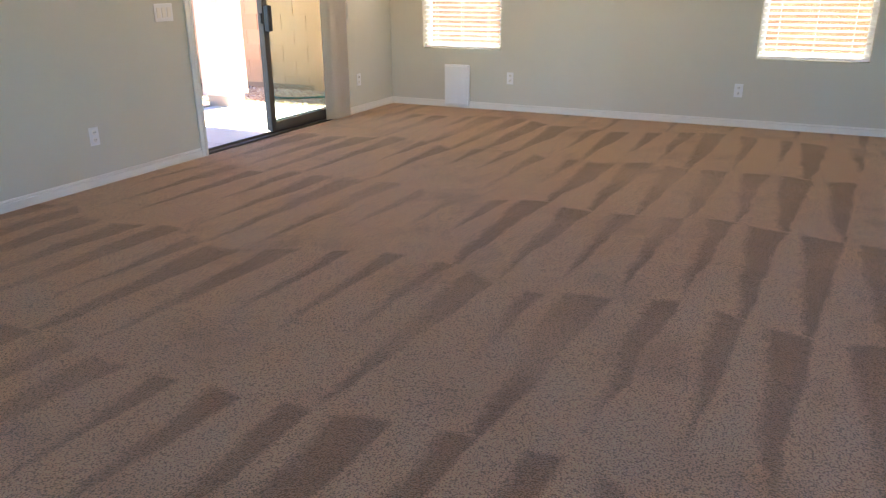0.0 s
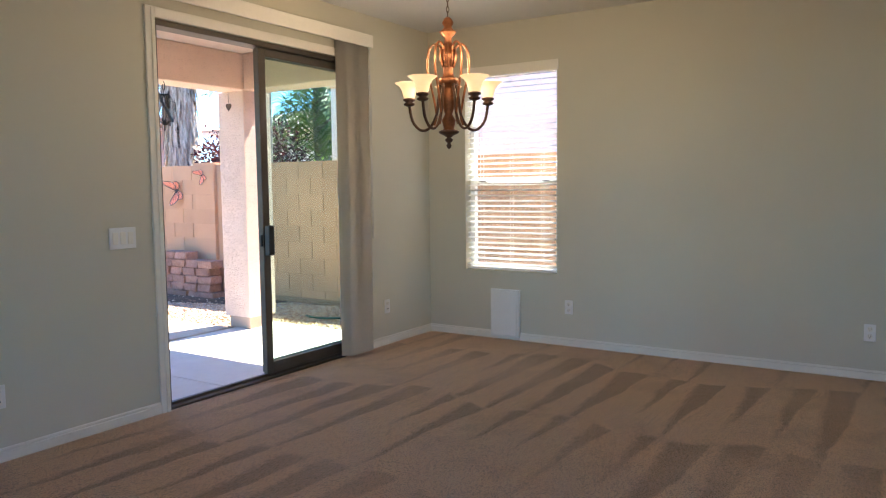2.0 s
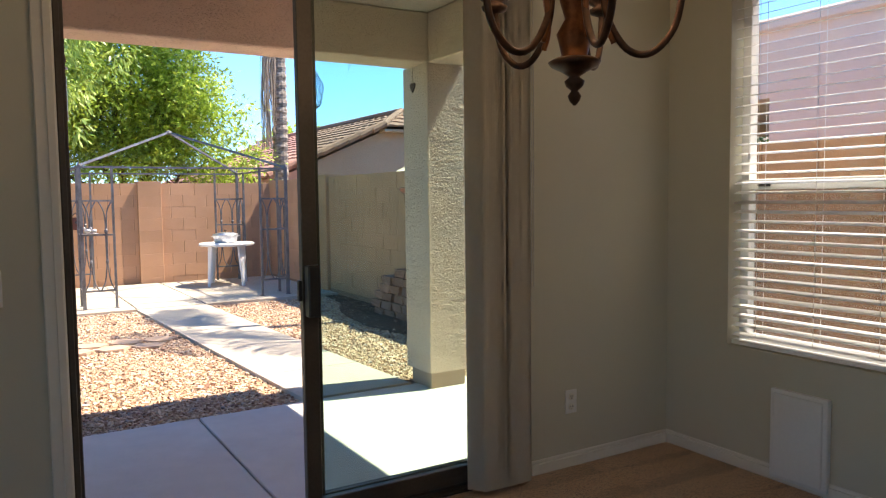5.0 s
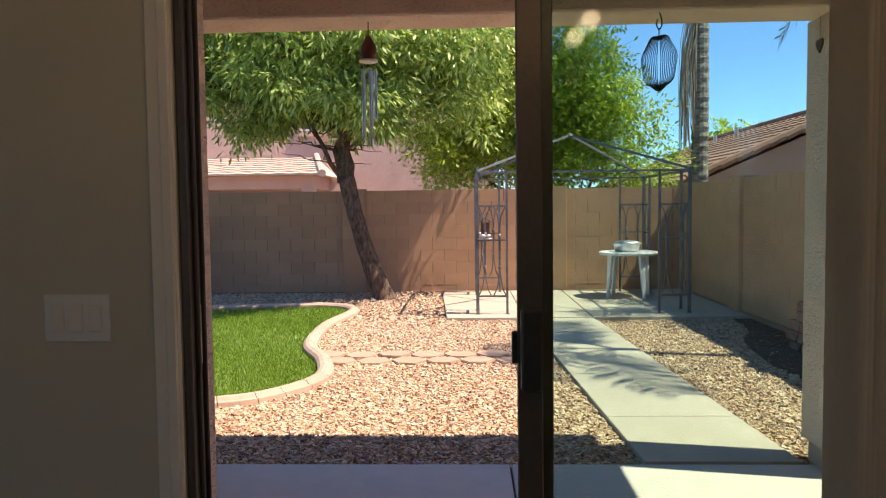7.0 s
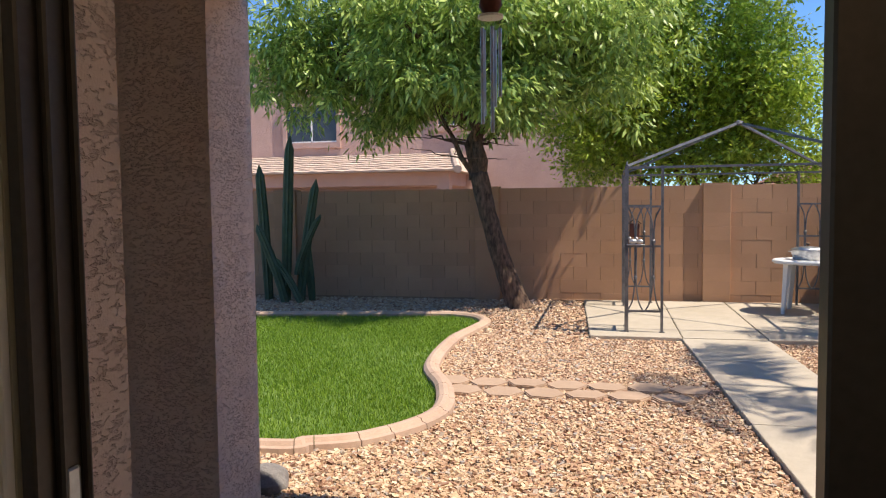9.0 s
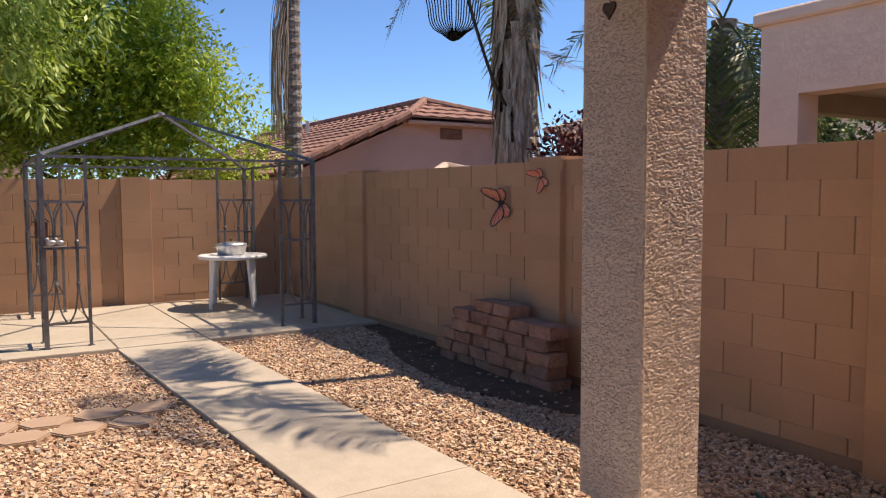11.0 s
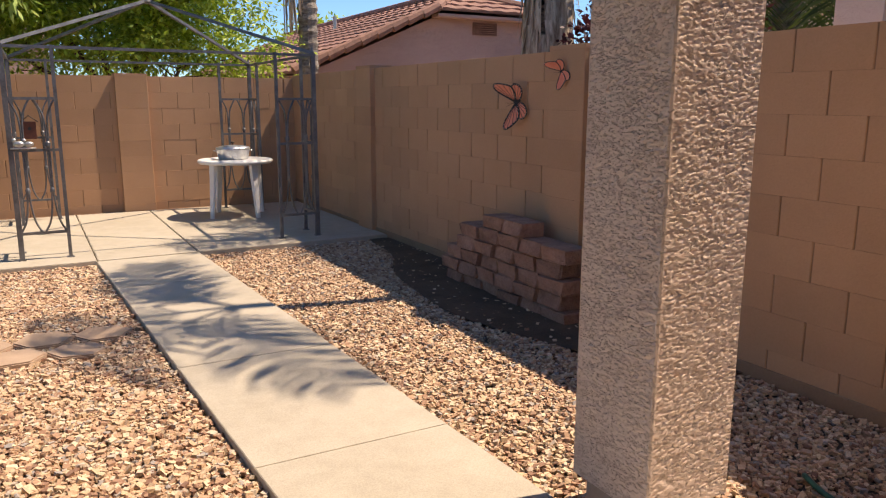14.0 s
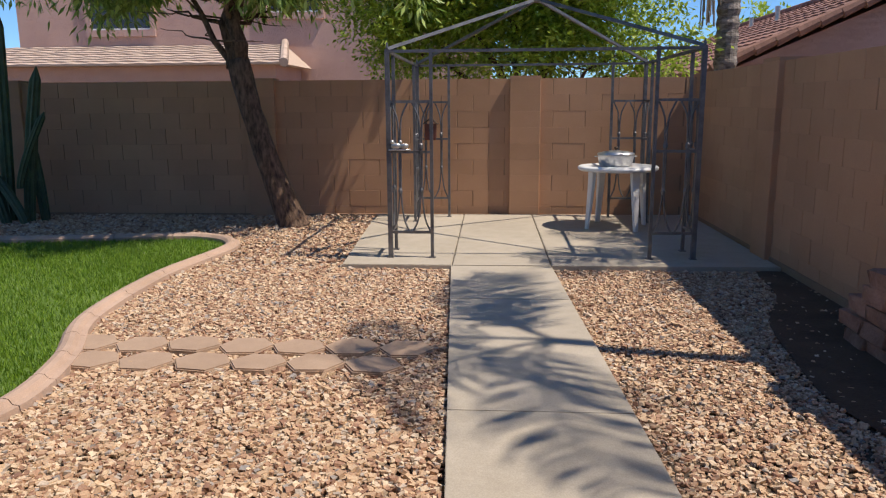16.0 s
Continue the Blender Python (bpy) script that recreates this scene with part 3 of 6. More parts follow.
# windows with blinds
def window(name, y0, y1):
    wd = thing(name, "white vinyl single-hung window behind a blind", "window", kind="structure", at=(EX, y0, WZ0))
    w, h = y1 - y0, WZ1 - WZ0
    def wp(nm, a, m=M["plastic"], bev=0.003, label=""):
        b = bmesh.new()
        box(b, *a, bevel=bev)
        return part(nm, b, m, wd, label)
    wp("frame_side", (0.085, 0.14, 0.0, 0.045, 0, h))
    wp("frame_side", (0.085, 0.14, w - 0.045, w, 0, h))
    wp("frame_top", (0.085, 0.14, 0.045, w - 0.045, h - 0.05, h))
    wp("frame_bottom", (0.085, 0.14, 0.045, w - 0.045, 0, 0.05))
    wp("meeting_rail", (0.08, 0.13, 0.045, w - 0.045, 0.735, 0.785))
    for yy in (0.1, w - 0.16):
        wp("sash_lock", (0.066, 0.08, yy, yy + 0.06, 0.75, 0.765), M["slot"], 0.002)
    for z0, z1, xx in ((0.05, 0.735, 0.102), (0.785, h - 0.05, 0.118)):
        p = wp("pane", (xx, xx + 0.004, 0.04, w - 0.04, z0 - 0.003, z1 + 0.003), M["wglass"], 0, "clear window glass")
        p.visible_shadow = False
    wp("insect_screen", (0.128, 0.13, 0.045, w - 0.045, 0.05, 0.735), M["screen"], 0, "grey insect screen on the lower sash")
    bl = thing("window_blind", "white two-inch slat blind lowered over the window", "blind", "window blinds", at=(EX, y0, WZ0))
    def bp(nm, a, m=M["slat"], bev=0.002, label=""):
        b = bmesh.new()
        box(b, *a, bevel=bev)
        return part(nm, b, m, bl, label)
    bp("valance", (-0.012, 0.004, -0.012, w + 0.012, h - 0.06, h + 0.02), M["trim"])
    bp("head_rail", (0.012, 0.06, 0.01, w - 0.01, h - 0.05, h - 0.004))
    bp("bottom_rail", (0.014, 0.062, 0.012, w - 0.012, 0.006, 0.026))
    sm = bmesh.new()
    pv = None
    for sx, sz in ((-0.025, -0.0015), (-0.008, 0.0012), (0.008, 0.0012), (0.025, -0.0015)):
        cur = [sm.verts.new((sx, 0.012, sz)), sm.verts.new((sx, w - 0.012, sz))]
        if pv:
            sm.faces.new((pv[0], cur[0], cur[1], pv[1]))
        pv = cur
    bmesh.ops.solidify(sm, geom=list(sm.faces), thickness=0.0025)
    sme = mesh_of(sm, "slat", M["slat"], False)
    n = 36
    for k in range(n):
        s = part("slat", sme, None, bl)
        s.matrix_local = pose(0.038, 0, 0.055 + k * (h - 0.125) / (n - 1), 0, -15 + random.uniform(-0.8, 0.8), 0)
    for yy in (w * 0.17, w * 0.5, w * 0.83):
        b = bmesh.new()
        for xx in (0.0115, 0.0645):
            tube(b, [(xx, yy, 0.02), (xx, yy, h - 0.03)], 0.0012, 4)
        part("ladder_cord", b, M["slat"], bl)
    b = bmesh.new()
    tube(b, [(0.008, w - 0.1, h - 0.06), (0.006, w - 0.1, 0.9)], 0.0015, 5)
    lathe(b, [(0.002, 0), (0.008, 0.004), (0.006, 0.03), (0.002, 0.034)], 8, (0.006, w - 0.1, 0.87))
    part("lift_cord", b, M["slat"], bl)
    return wd


window("window_1", *WIN[0])
window("window_2", *WIN[1])


# ---- yard: ground, patio, walks ----
PZ, GZ = -0.15, -0.19
bm = bmesh.new()
ring = [(300 * math.cos(a * math.pi / 16), 300 * math.sin(a * math.pi / 16)) for a in range(32)]
bm.faces.new([bm.verts.new((x, y, -0.26)) for x, y in ring])
solid("ground", bm, M["desert"], "sandy desert ground reaching to the horizon", "ground", kind="structure")
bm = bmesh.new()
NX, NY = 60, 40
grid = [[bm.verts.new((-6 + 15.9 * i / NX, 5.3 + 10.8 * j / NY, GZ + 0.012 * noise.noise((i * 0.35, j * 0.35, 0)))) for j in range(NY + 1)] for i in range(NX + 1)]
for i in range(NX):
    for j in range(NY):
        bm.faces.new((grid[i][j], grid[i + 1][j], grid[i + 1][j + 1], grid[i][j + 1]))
gravel_bed = solid("gravel_bed", bm, M["bed"], "sandy bed under tan decorative gravel, coloured dark as shade between stones", "ground", kind="structure", smooth=True)
bm = bmesh.new()
box(bm, 8.55, 9.86, -3, 5.3, -0.26, GZ)
solid("side_yard", bm, M["sidegravel"], "pale gravel strip of ground beside the house", "ground", kind="structure")

patio = thing("patio_slab", "pale grey concrete patio slab with tooled joints", "patio", kind="structure", at=(0, 0, PZ))
for x0, x1 in ((-4.0, -1.55), (-1.538, 2.44), (2.452, 6.515), (6.527, 8.62)):
    bm = bmesh.new()
    box(bm, x0, x1, 5.30, 7.44, -0.12, 0.0, 0.006)
    part("slab", bm, M["patio"], patio)
bm = bmesh.new()
box(bm, -4.0, 8.6, 5.30, 7.42, -0.125, -0.02)
part("joint_filler", bm, M["joint"], patio)

# the straight walk, its slabs butted with narrow joints
walkway = thing("garden_walk", "straight tan concrete garden walk", "walk", kind="structure")
def walk_x(y):
    return 7.27 - (y - 7.45) * 0.0537, 8.13 - (y - 7.45) * 0.048
ys = [7.452, 8.35, 9.66, 11.7, 12.83]
for ya, yb in zip(ys, ys[1:]):
    (l0, r0), (l1, r1) = walk_x(ya), walk_x(yb)
    bm = bmesh.new()
    prism(bm, [(l0, ya + 0.001), (r0, ya + 0.001), (r1, yb - 0.001), (l1, yb - 0.001)], -0.26, -0.14, 0.003)
    part("slab", bm, M["walk"], walkway)
pad = thing("gazebo_pad", "square tan concrete pad under the gazebo", "concrete pad", kind="structure")
for x0, x1, xb0, xb1 in ((6.0, 6.985, 5.82, 6.965), (6.995, 7.865, 6.975, 7.835), (7.875, 9.84, 7.845, 9.84)):
    bm = bmesh.new()
    prism(bm, [(x0, 12.838), (x1, 12.838), (xb1, 15.95), (xb0, 15.95)], -0.26, -0.136, 0.006)
    part("slab", bm, M["walk"], pad)

# patio roof, beams and columns
def stucco_box(bm, x0, x1, y0, y1, z0, z1, amp=0.0036, cell=0.0055):
    """A box whose faces carry raised, trowelled stucco."""
    def f(o, du, dv, nu, nv, n):
        g = []
        for i in range(nu + 1):
            col = []
            for j in range(nv + 1):
                p = o + du * (i / nu) + dv * (j / nv)
                q = Vector((p.x * 55, p.y * 55, p.z * 150))
                h = min(1.0, max(0.0, noise.noise(q) * 2.6 + 0.8 + noise.noise(q * 0.23))) + 0.35 * noise.noise(q * 2.1) - 0.8
                edge = 0 if i in (0, nu) or j in (0, nv) else 1
                col.append(bm.verts.new(p + n * (amp * h * edge)))
            g.append(col)
        for i in range(nu):
            for j in range(nv):
                bm.faces.new((g[i][j], g[i + 1][j], g[i + 1][j + 1], g[i][j + 1]))
    X, Y, Z = Vector((x1 - x0, 0, 0)), Vector((0, y1 - y0, 0)), Vector((0, 0, z1 - z0))
    nx, ny, nz = (max(2, int(d / cell)) for d in (x1 - x0, y1 - y0, z1 - z0))
    f(Vector((x0, y0, z0)), X, Z, nx, nz, Vector((0, -1, 0)))
    f(Vector((x1, y1, z0)), -X, Z, nx // 4, nz // 4, Vector((0, 1, 0)))
    f(Vector((x0, y1, z0)), -Y, Z, ny, nz, Vector((-1, 0, 0)))
    f(Vector((x1, y0, z0)), Y, Z, ny // 4, nz // 4, Vector((1, 0, 0)))
    f(Vector((x0, y0, z1)), X, Y, 2, 2, Vector((0, 0, 1)))
    f(Vector((x0, y0, z0)), X, Y, 2, 2, Vector((0, 0, -1)))
    bmesh.ops.remove_doubles(bm, verts=bm.verts, dist=0.0005)
    return bm


def column(name, x0, x1, y0, y1, label, cell):
    c = thing(name, label, "column", "patio columns", at=(0, 0, PZ))
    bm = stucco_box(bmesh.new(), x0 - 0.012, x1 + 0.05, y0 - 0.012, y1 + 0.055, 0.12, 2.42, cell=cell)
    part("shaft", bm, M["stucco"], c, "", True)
    bm = bmesh.new()
    box(bm, x0, x1, y0, y1, 0.0, 0.125, 0.006)
    part("base", bm, M["base"], c, "bare smooth cement base")
    bm = bmesh.new()
    box(bm, x0 - 0.015, x0 + 0.004, y0 - 0.015, y0 + 0.004, 0.12, 2.42, 0.006)
    part("corner_bead", bm, M["stucco"], c)
    return c


column("patio_column", 8.185, 8.485, 7.215, 7.515, "tan rough-stucco square patio column on a cement base", 0.0037)
column("patio_column", 4.2, 4.585, 7.23, 7.53, "tan rough-stucco square patio column beside the lawn", 0.02)
roof = thing("patio_cover", "stucco patio cover with deep beams", "patio cover", kind="structure", at=(0, 0, 2.27))
for a in ((-4.0, 8.485, 7.21, 7.52, 0.0, 0.36), (8.185, 8.485, 5.302, 7.208, 0.0, 0.36)):
    bm = bmesh.new()
    box(bm, *a, bevel=0.01)
    part("beam", bm, M["stucco"], roof, "rough tan stucco beam")
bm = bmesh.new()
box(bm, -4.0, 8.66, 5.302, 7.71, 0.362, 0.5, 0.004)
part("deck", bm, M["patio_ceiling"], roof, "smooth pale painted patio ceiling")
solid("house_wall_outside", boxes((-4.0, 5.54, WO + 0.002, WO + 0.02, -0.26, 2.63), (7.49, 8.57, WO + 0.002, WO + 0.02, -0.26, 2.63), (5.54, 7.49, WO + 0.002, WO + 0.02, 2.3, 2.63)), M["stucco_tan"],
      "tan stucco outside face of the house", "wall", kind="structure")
solid("house_roof", boxes((-4.0, 8.8, -3.6, 5.30, 2.94, 3.1)), M["tile_tan"], "flat tan house roof", "roof", kind="structure")

# ---- block walls ----
BH = 0.203
def block_mesh(name, lx, ly, lz, material):
    bm = bmesh.new()
    box(bm, -lx / 2, lx / 2, -ly / 2, ly / 2, 0, lz)
    upright = [e for e in bm.edges if abs(e.verts[0].co.z - e.verts[1].co.z) > lz / 2]
    bmesh.ops.bevel(bm, geom=upright, offset=0.004, segments=1, affect="EDGES")
    level = [e for e in bm.edges if abs(e.verts[0].co.z - e.verts[1].co.z) < 1e-5]
    bmesh.ops.bevel(bm, geom=level, offset=0.0007, segments=1, affect="EDGES")
    return mesh_of(bm, name, material)


def block_wall(name, label, length, courses, place, pilasters, first):
    """A wall of 0.4 m blocks along local x, its near face at y = 0, and piers that stand proud of it."""
    w = thing(name, label, "block wall", kind="structure")
    w.matrix_world = place
    core = bmesh.new()
    box(core, 0, length, 0.007, 0.143, -0.1, courses * BH - 0.004)
    part("mortar_core", core, M["mortar"], w)
    full = block_mesh("block", 0.4, 0.15, BH - 0.0009, M["block"])
    half = block_mesh("half_block", 0.195, 0.15, BH - 0.0009, M["block"])
    rng = random.Random(5 + first)
    for c in range(courses):
        x = -0.203 if c % 2 else 0.0
        while x < length:
            x0, x1 = max(x, 0), min(x + 0.406, length)
            if x1 - x0 > 0.15:
                b = part("block", full if x1 - x0 > 0.3 else half, None, w)
                b.matrix_local = pose((x0 + x1) / 2, 0.075 + rng.uniform(-0.0015, 0.0015), c * BH)
            x += 0.406
    pil = block_mesh("pier_block", 0.385, 0.26, BH - 0.0003, M["block"])
    cap = block_mesh("cap", 0.39, 0.262, 0.03, M["block"])
    for px in pilasters:
        for c in range(courses):
            b = part("pier_block", pil, None, w)
            b.matrix_local = pose(px, 0.075, c * BH)
        b = part("pier_cap", cap, None, w)
        b.matrix_local = pose(px, 0.075, courses * BH)
    bm = bmesh.new()
    box(bm, -0.002, length + 0.002, -0.012, 0.162, -0.12, 0.1, 0.004)
    part("footing", bm, M["mortar"], w, "darker damp footing course")
    return w


# side wall runs along y at x = 9.86; back wall along x at y = 16.05
block_wall("wall_side", "tan painted concrete-block garden wall with piers", 19.3, 9, Matrix.Translation((9.86, 16.2, -0.205)) @ pose(0, 0, 0, 0, 0, -90), (2.84, 6.415, 9.235, 12.6), 0)
block_wall("wall_back", "tan painted concrete-block wall behind the yard", 14.85, 9, pose(-4.9, 16.04, -0.245), (12.64, 9.22, 5.8), 1)

bm = bmesh.new()
box(bm, 5.45, 6.28, 5.33, 5.66, PZ, PZ + 0.012, 0.004)
solid("door_mat", bm, M["mat"], "grey-mauve patterned door mat on the patio", "door mat")

# ---- things in the room ----
def outlet(at, rz):
    o = thing("wall_outlet", "white duplex outlet plate on the wall", "outlet", "wall outlets", at=at, rz=rz)
    bm = bmesh.new()
    box(bm, -0.035, 0.035, -0.006, 0.0, -0.057, 0.057, 0.003, 2)
    part("plate", bm, M["plastic"], o)
    for z in (-0.024, 0.024):
        bm = bmesh.new()
        lathe(bm, [(0.0165, 0.0), (0.0165, 0.003), (0.015, 0.0045)], 14)
        bmesh.ops.transform(bm, matrix=pose(0, -0.0055, z, 90), verts=bm.verts)
        f = part("receptacle", bm, M["trim"], o)
        bm = bmesh.new()
        for x, w in ((-0.006, 0.0022), (0.006, 0.0028)):
            box(bm, x - w / 2, x + w / 2, -0.0112, -0.0098, z - 0.002, z + 0.007)
        box(bm, -0.002, 0.002, -0.0112, -0.0098, z - 0.010, z - 0.006)
        part("slot", bm, M["slot"], f, "dark slots")
    return o


outlet((4.655, WY, 0.314), 0)
outlet((7.734, WY, 0.314), 0)
outlet((EX, 3.80, 0.314), -90)
outlet((EX, 1.707, 0.31), -90)

sw = thing("light_switch", "white three-gang rocker switch plate beside the door", "light switch", at=(5.35, WY, 1.027))
bm = bmesh.new()
box(bm, -0.081, 0.081, -0.007, 0.0, -0.058, 0.058, 0.003, 2)
part("plate", bm, M["plastic"], sw)
for k in (-1, 0, 1):
    bm = bmesh.new()
    box(bm, k * 0.046 - 0.0165, k * 0.046 + 0.0165, -0.0105, -0.006, -0.033, 0.033, 0.0015)
    r = part("rocker", bm, M["trim"], sw)
    r.matrix_local = pose(0, 0, 0, 3 if k else -3, 0, 0)

pet = thing("pet_door", "white plastic pet door cover standing on the wall", "pet door", at=(EX, 4.23, 0.0))
bm = bmesh.new()
box(bm, -0.03, 0.0, 0.0, 0.27, 0.02, 0.425, 0.006, 2)
part("frame", bm, M["plastic"], pet)
bm = bmesh.new()
box(bm, -0.038, -0.029, 0.02, 0.25, 0.035, 0.41, 0.004)
part("panel", bm, M["plastic"], pet)


def chandelier(at, turn):
    c = thing("chandelier", "bronze five-arm chandelier with lit alabaster glass shades", "chandelier", at=at, rz=turn)
    bm = lathe(bmesh.new(), [(0.003, 0.0), (0.012, 0.01), (0.016, 0.022), (0.008, 0.034), (0.02, 0.044), (0.024, 0.056), (0.012, 0.066), (0.03, 0.078), (0.055, 0.09), (0.062, 0.1), (0.05, 0.108)], 20)
    part("finial", bm, M["darkmetal"], c, "turned dark bronze finial", True)
    bm = lathe(bmesh.new(), [(0.05, 0.104), (0.03, 0.115), (0.038, 0.15), (0.042, 0.165), (0.022, 0.2), (0.034, 0.24), (0.04, 0.29), (0.03, 0.34), (0.026, 0.36), (0.056, 0.375), (0.06, 0.395), (0.052, 0.41)], 20)
    part("lower_column", bm, M["copper"], c, "turned copper column", True)
    bm = bmesh.new()
    lathe(bm, [(0.035, 0.405), (0.03, 0.44), (0.028, 0.47), (0.033, 0.5), (0.044, 0.53), (0.046, 0.55), (0.03, 0.575), (0.024, 0.6), (0.022, 0.64), (0.045, 0.66), (0.05, 0.67), (0.03, 0.685), (0.022, 0.7), (0.034, 0.72), (0.022, 0.745), (0.01, 0.755)], 20)
    upper = part("upper_column", bm, M["copper"], c, "fluted copper upper column", True)
    for k in range(12):
        a = k * math.pi / 6
        flute = tube(bmesh.new(), spline([(0.031 * math.cos(a), 0.031 * math.sin(a), 0.47), (0.047 * math.cos(a), 0.047 * math.sin(a), 0.54), (0.027 * math.cos(a), 0.027 * math.sin(a), 0.6)], 4), 0.006, 5)
        part("flute", flute, M["copper"], upper, "", True)
    for k in range(5):
        a = math.radians(72 * k)
        ca, sa = math.cos(a), math.sin(a)
        R = 0.245
        def P(r, z):
            return (r * ca, r * sa, z)
        arm = tube(bmesh.new(), spline([P(0.045, 0.39), P(0.06, 0.3), P(0.075, 0.2), P(0.12, 0.125), P(0.175, 0.115), P(0.225, 0.17), P(R, 0.265)], 5), 0.0085, 8)
        part("arm", arm, M["darkmetal"], c, "", True)
        lp = tube(bmesh.new(), spline([P(0.03, 0.5), P(0.045, 0.58), P(0.085, 0.605), P(0.12, 0.56), P(0.125, 0.45), P(0.1, 0.34), P(0.075, 0.2), P(0.09, 0.14)], 5), 0.007, 8)
        part("scroll", lp, M["copper"], c, "thin copper scroll", True)
        cup = lathe(bmesh.new(), [(0.012, 0.255), (0.03, 0.262), (0.034, 0.272), (0.02, 0.28), (0.036, 0.29), (0.036, 0.3), (0.024, 0.304)], 16, P(R, 0))
        part("cup", cup, M["darkmetal"], c, "", True)
        prof = [(0.028, 0.302), (0.035, 0.315), (0.039, 0.335), (0.045, 0.355), (0.058, 0.374), (0.08, 0.389), (0.083, 0.392), (0.08, 0.3935), (0.056, 0.379), (0.042, 0.357), (0.036, 0.335), (0.031, 0.317), (0.024, 0.306)]
        sh = part("shade", lathe(bmesh.new(), prof, 24, P(R, 0), False), M["shade"], c, "lit amber alabaster glass shade", True)
        part("bulb", lathe(bmesh.new(), [(0.01, 0.31), (0.014, 0.34), (0.025, 0.358), (0.026, 0.375), (0.018, 0.392), (0.004, 0.398)], 14, P(R, 0)), M["bulb"], sh, "glowing bulb", True)
    z = 0.75
    ch = bmesh.new()
    n = 0
    while z + at[2] < CEIL - 0.05:
        ring = [(0.008 * math.cos(t), 0, z + 0.018 + 0.018 * math.sin(t)) for t in [2 * math.pi * i / 10 for i in range(11)]]
        if n % 2:
            ring = [(0, x, zz) for x, _, zz in ring]
        tube(ch, ring, 0.0025, 5, False)
        z += 0.03
        n += 1
    part("chain", ch, M["darkmetal"], c, "dark bronze chain")
    top = CEIL - at[2]
    part("canopy", lathe(bmesh.new(), [(0.01, top - 0.05), (0.03, top - 0.04), (0.055, top - 0.012), (0.06, top - 0.001)], 20), M["copper"], c, "", True)
    return c


CH = (6.597, 3.80, 1.506)
chandelier(CH, 32)
for k in range(5):
    a = math.radians(32 + 72 * k)
    lamp = new("chandelier_bulb_light", bpy.data.lights.new("chandelier_bulb_light", "POINT"))
    lamp.data.energy, lamp.data.color, lamp.data.shadow_soft_size = 0.55, (1.0, 0.74, 0.5), 0.04
    lamp.location = (CH[0] + 0.245 * math.cos(a), CH[1] + 0.245 * math.sin(a), CH[2] + 0.53)

# ---- hangings on the patio ----
def spinner(at):
    s = thing("wind_spinner", "black metal wind spinner of nested rings hanging from the beam", "wind spinner", at=at)
    part("hook", tube(bmesh.new(), spline([(0, 0, 0.02), (0.01, 0, -0.005), (0.014, 0, -0.045), (0, 0, -0.065), (-0.012, 0, -0.045), (-0.008, 0, -0.015)], 5), 0.004, 6), M["black"], s)
    part("swivel", tube(bmesh.new(), [(0, 0, -0.06), (0, 0, -0.1)], 0.003, 5), M["black"], s)
    for k in range(10):
        w, h, a = 0.010 + 0.0098 * k, 0.118 + 0.0025 * k, -0.05 - 0.075 * k
        pts = []
        for i in range(41):
            t = 2 * math.pi * i / 40
            wob = 1 + 0.04 * math.sin(7 * t)
            pts.append((w * math.cos(t) * wob * math.cos(a), w * math.cos(t) * wob * math.sin(a), -0.235 + h * math.sin(t) * wob))
        part("ring", tube(bmesh.new(), pts, 0.0022, 5, False), M["black"], s)
    return s


spinner((7.29, 7.27, 2.252))

wc = thing("wind_chime", "wind chime with a red wooden bird and aluminium tubes", "wind chime", at=(5.78, 7.33, 2.27))
part("cord", tube(bmesh.new(), [(0, 0, 0.02), (0, 0, -0.16)], 0.003, 5), M["black"], wc)
bm = bmesh.new()
lathe(bm, [(0.005, -0.2), (0.03, -0.19), (0.045, -0.165), (0.04, -0.13), (0.025, -0.1), (0.008, -0.07)], 12)
bmesh.ops.scale(bm, vec=(1, 0.6, 1), verts=bm.verts)
part("bird_body", bm, M["redwood"], wc, "red-brown carved bird", True)
part("base", lathe(bmesh.new(), [(0.03, -0.215), (0.05, -0.21), (0.05, -0.2), (0.03, -0.196)], 16), M["trim"], wc, "pale round base")
for k in range(5):
    a = 2 * math.pi * k / 5
    x, y = 0.036 * math.cos(a), 0.036 * math.sin(a)
    ln = 0.26 + 0.035 * k
    bm = tube(bmesh.new(), [(x, y, -0.25), (x, y, -0.25 - ln)], 0.007, 8)
    tube(bm, [(x, y, -0.25), (x, y, -0.21)], 0.001, 4)
    part("tube", bm, M["chime"], wc)

heart = thing("heart_ornament", "small rusty metal heart hanging on the column", "ornament", at=(8.168, 7.41, 2.07))
bm = bmesh.new()
ol = []
for i in range(24):
    t = 2 * math.pi * i / 24
    ol.append((0.0023 * 16 * math.sin(t) ** 3, 0.0026 * (13 * math.cos(t) - 5 * math.cos(2 * t) - 2 * math.cos(3 * t) - math.cos(4 * t))))
prism(bm, ol, -0.006, 0.006)
bmesh.ops.transform(bm, matrix=pose(0, 0, 0.05, 90, 0, 90), verts=bm.verts)
part("heart", bm, M["rust"], heart)
part("wire", tube(bmesh.new(), [(0, 0, 0.08), (0, 0, 0.24)], 0.0015, 4), M["rust"], heart)


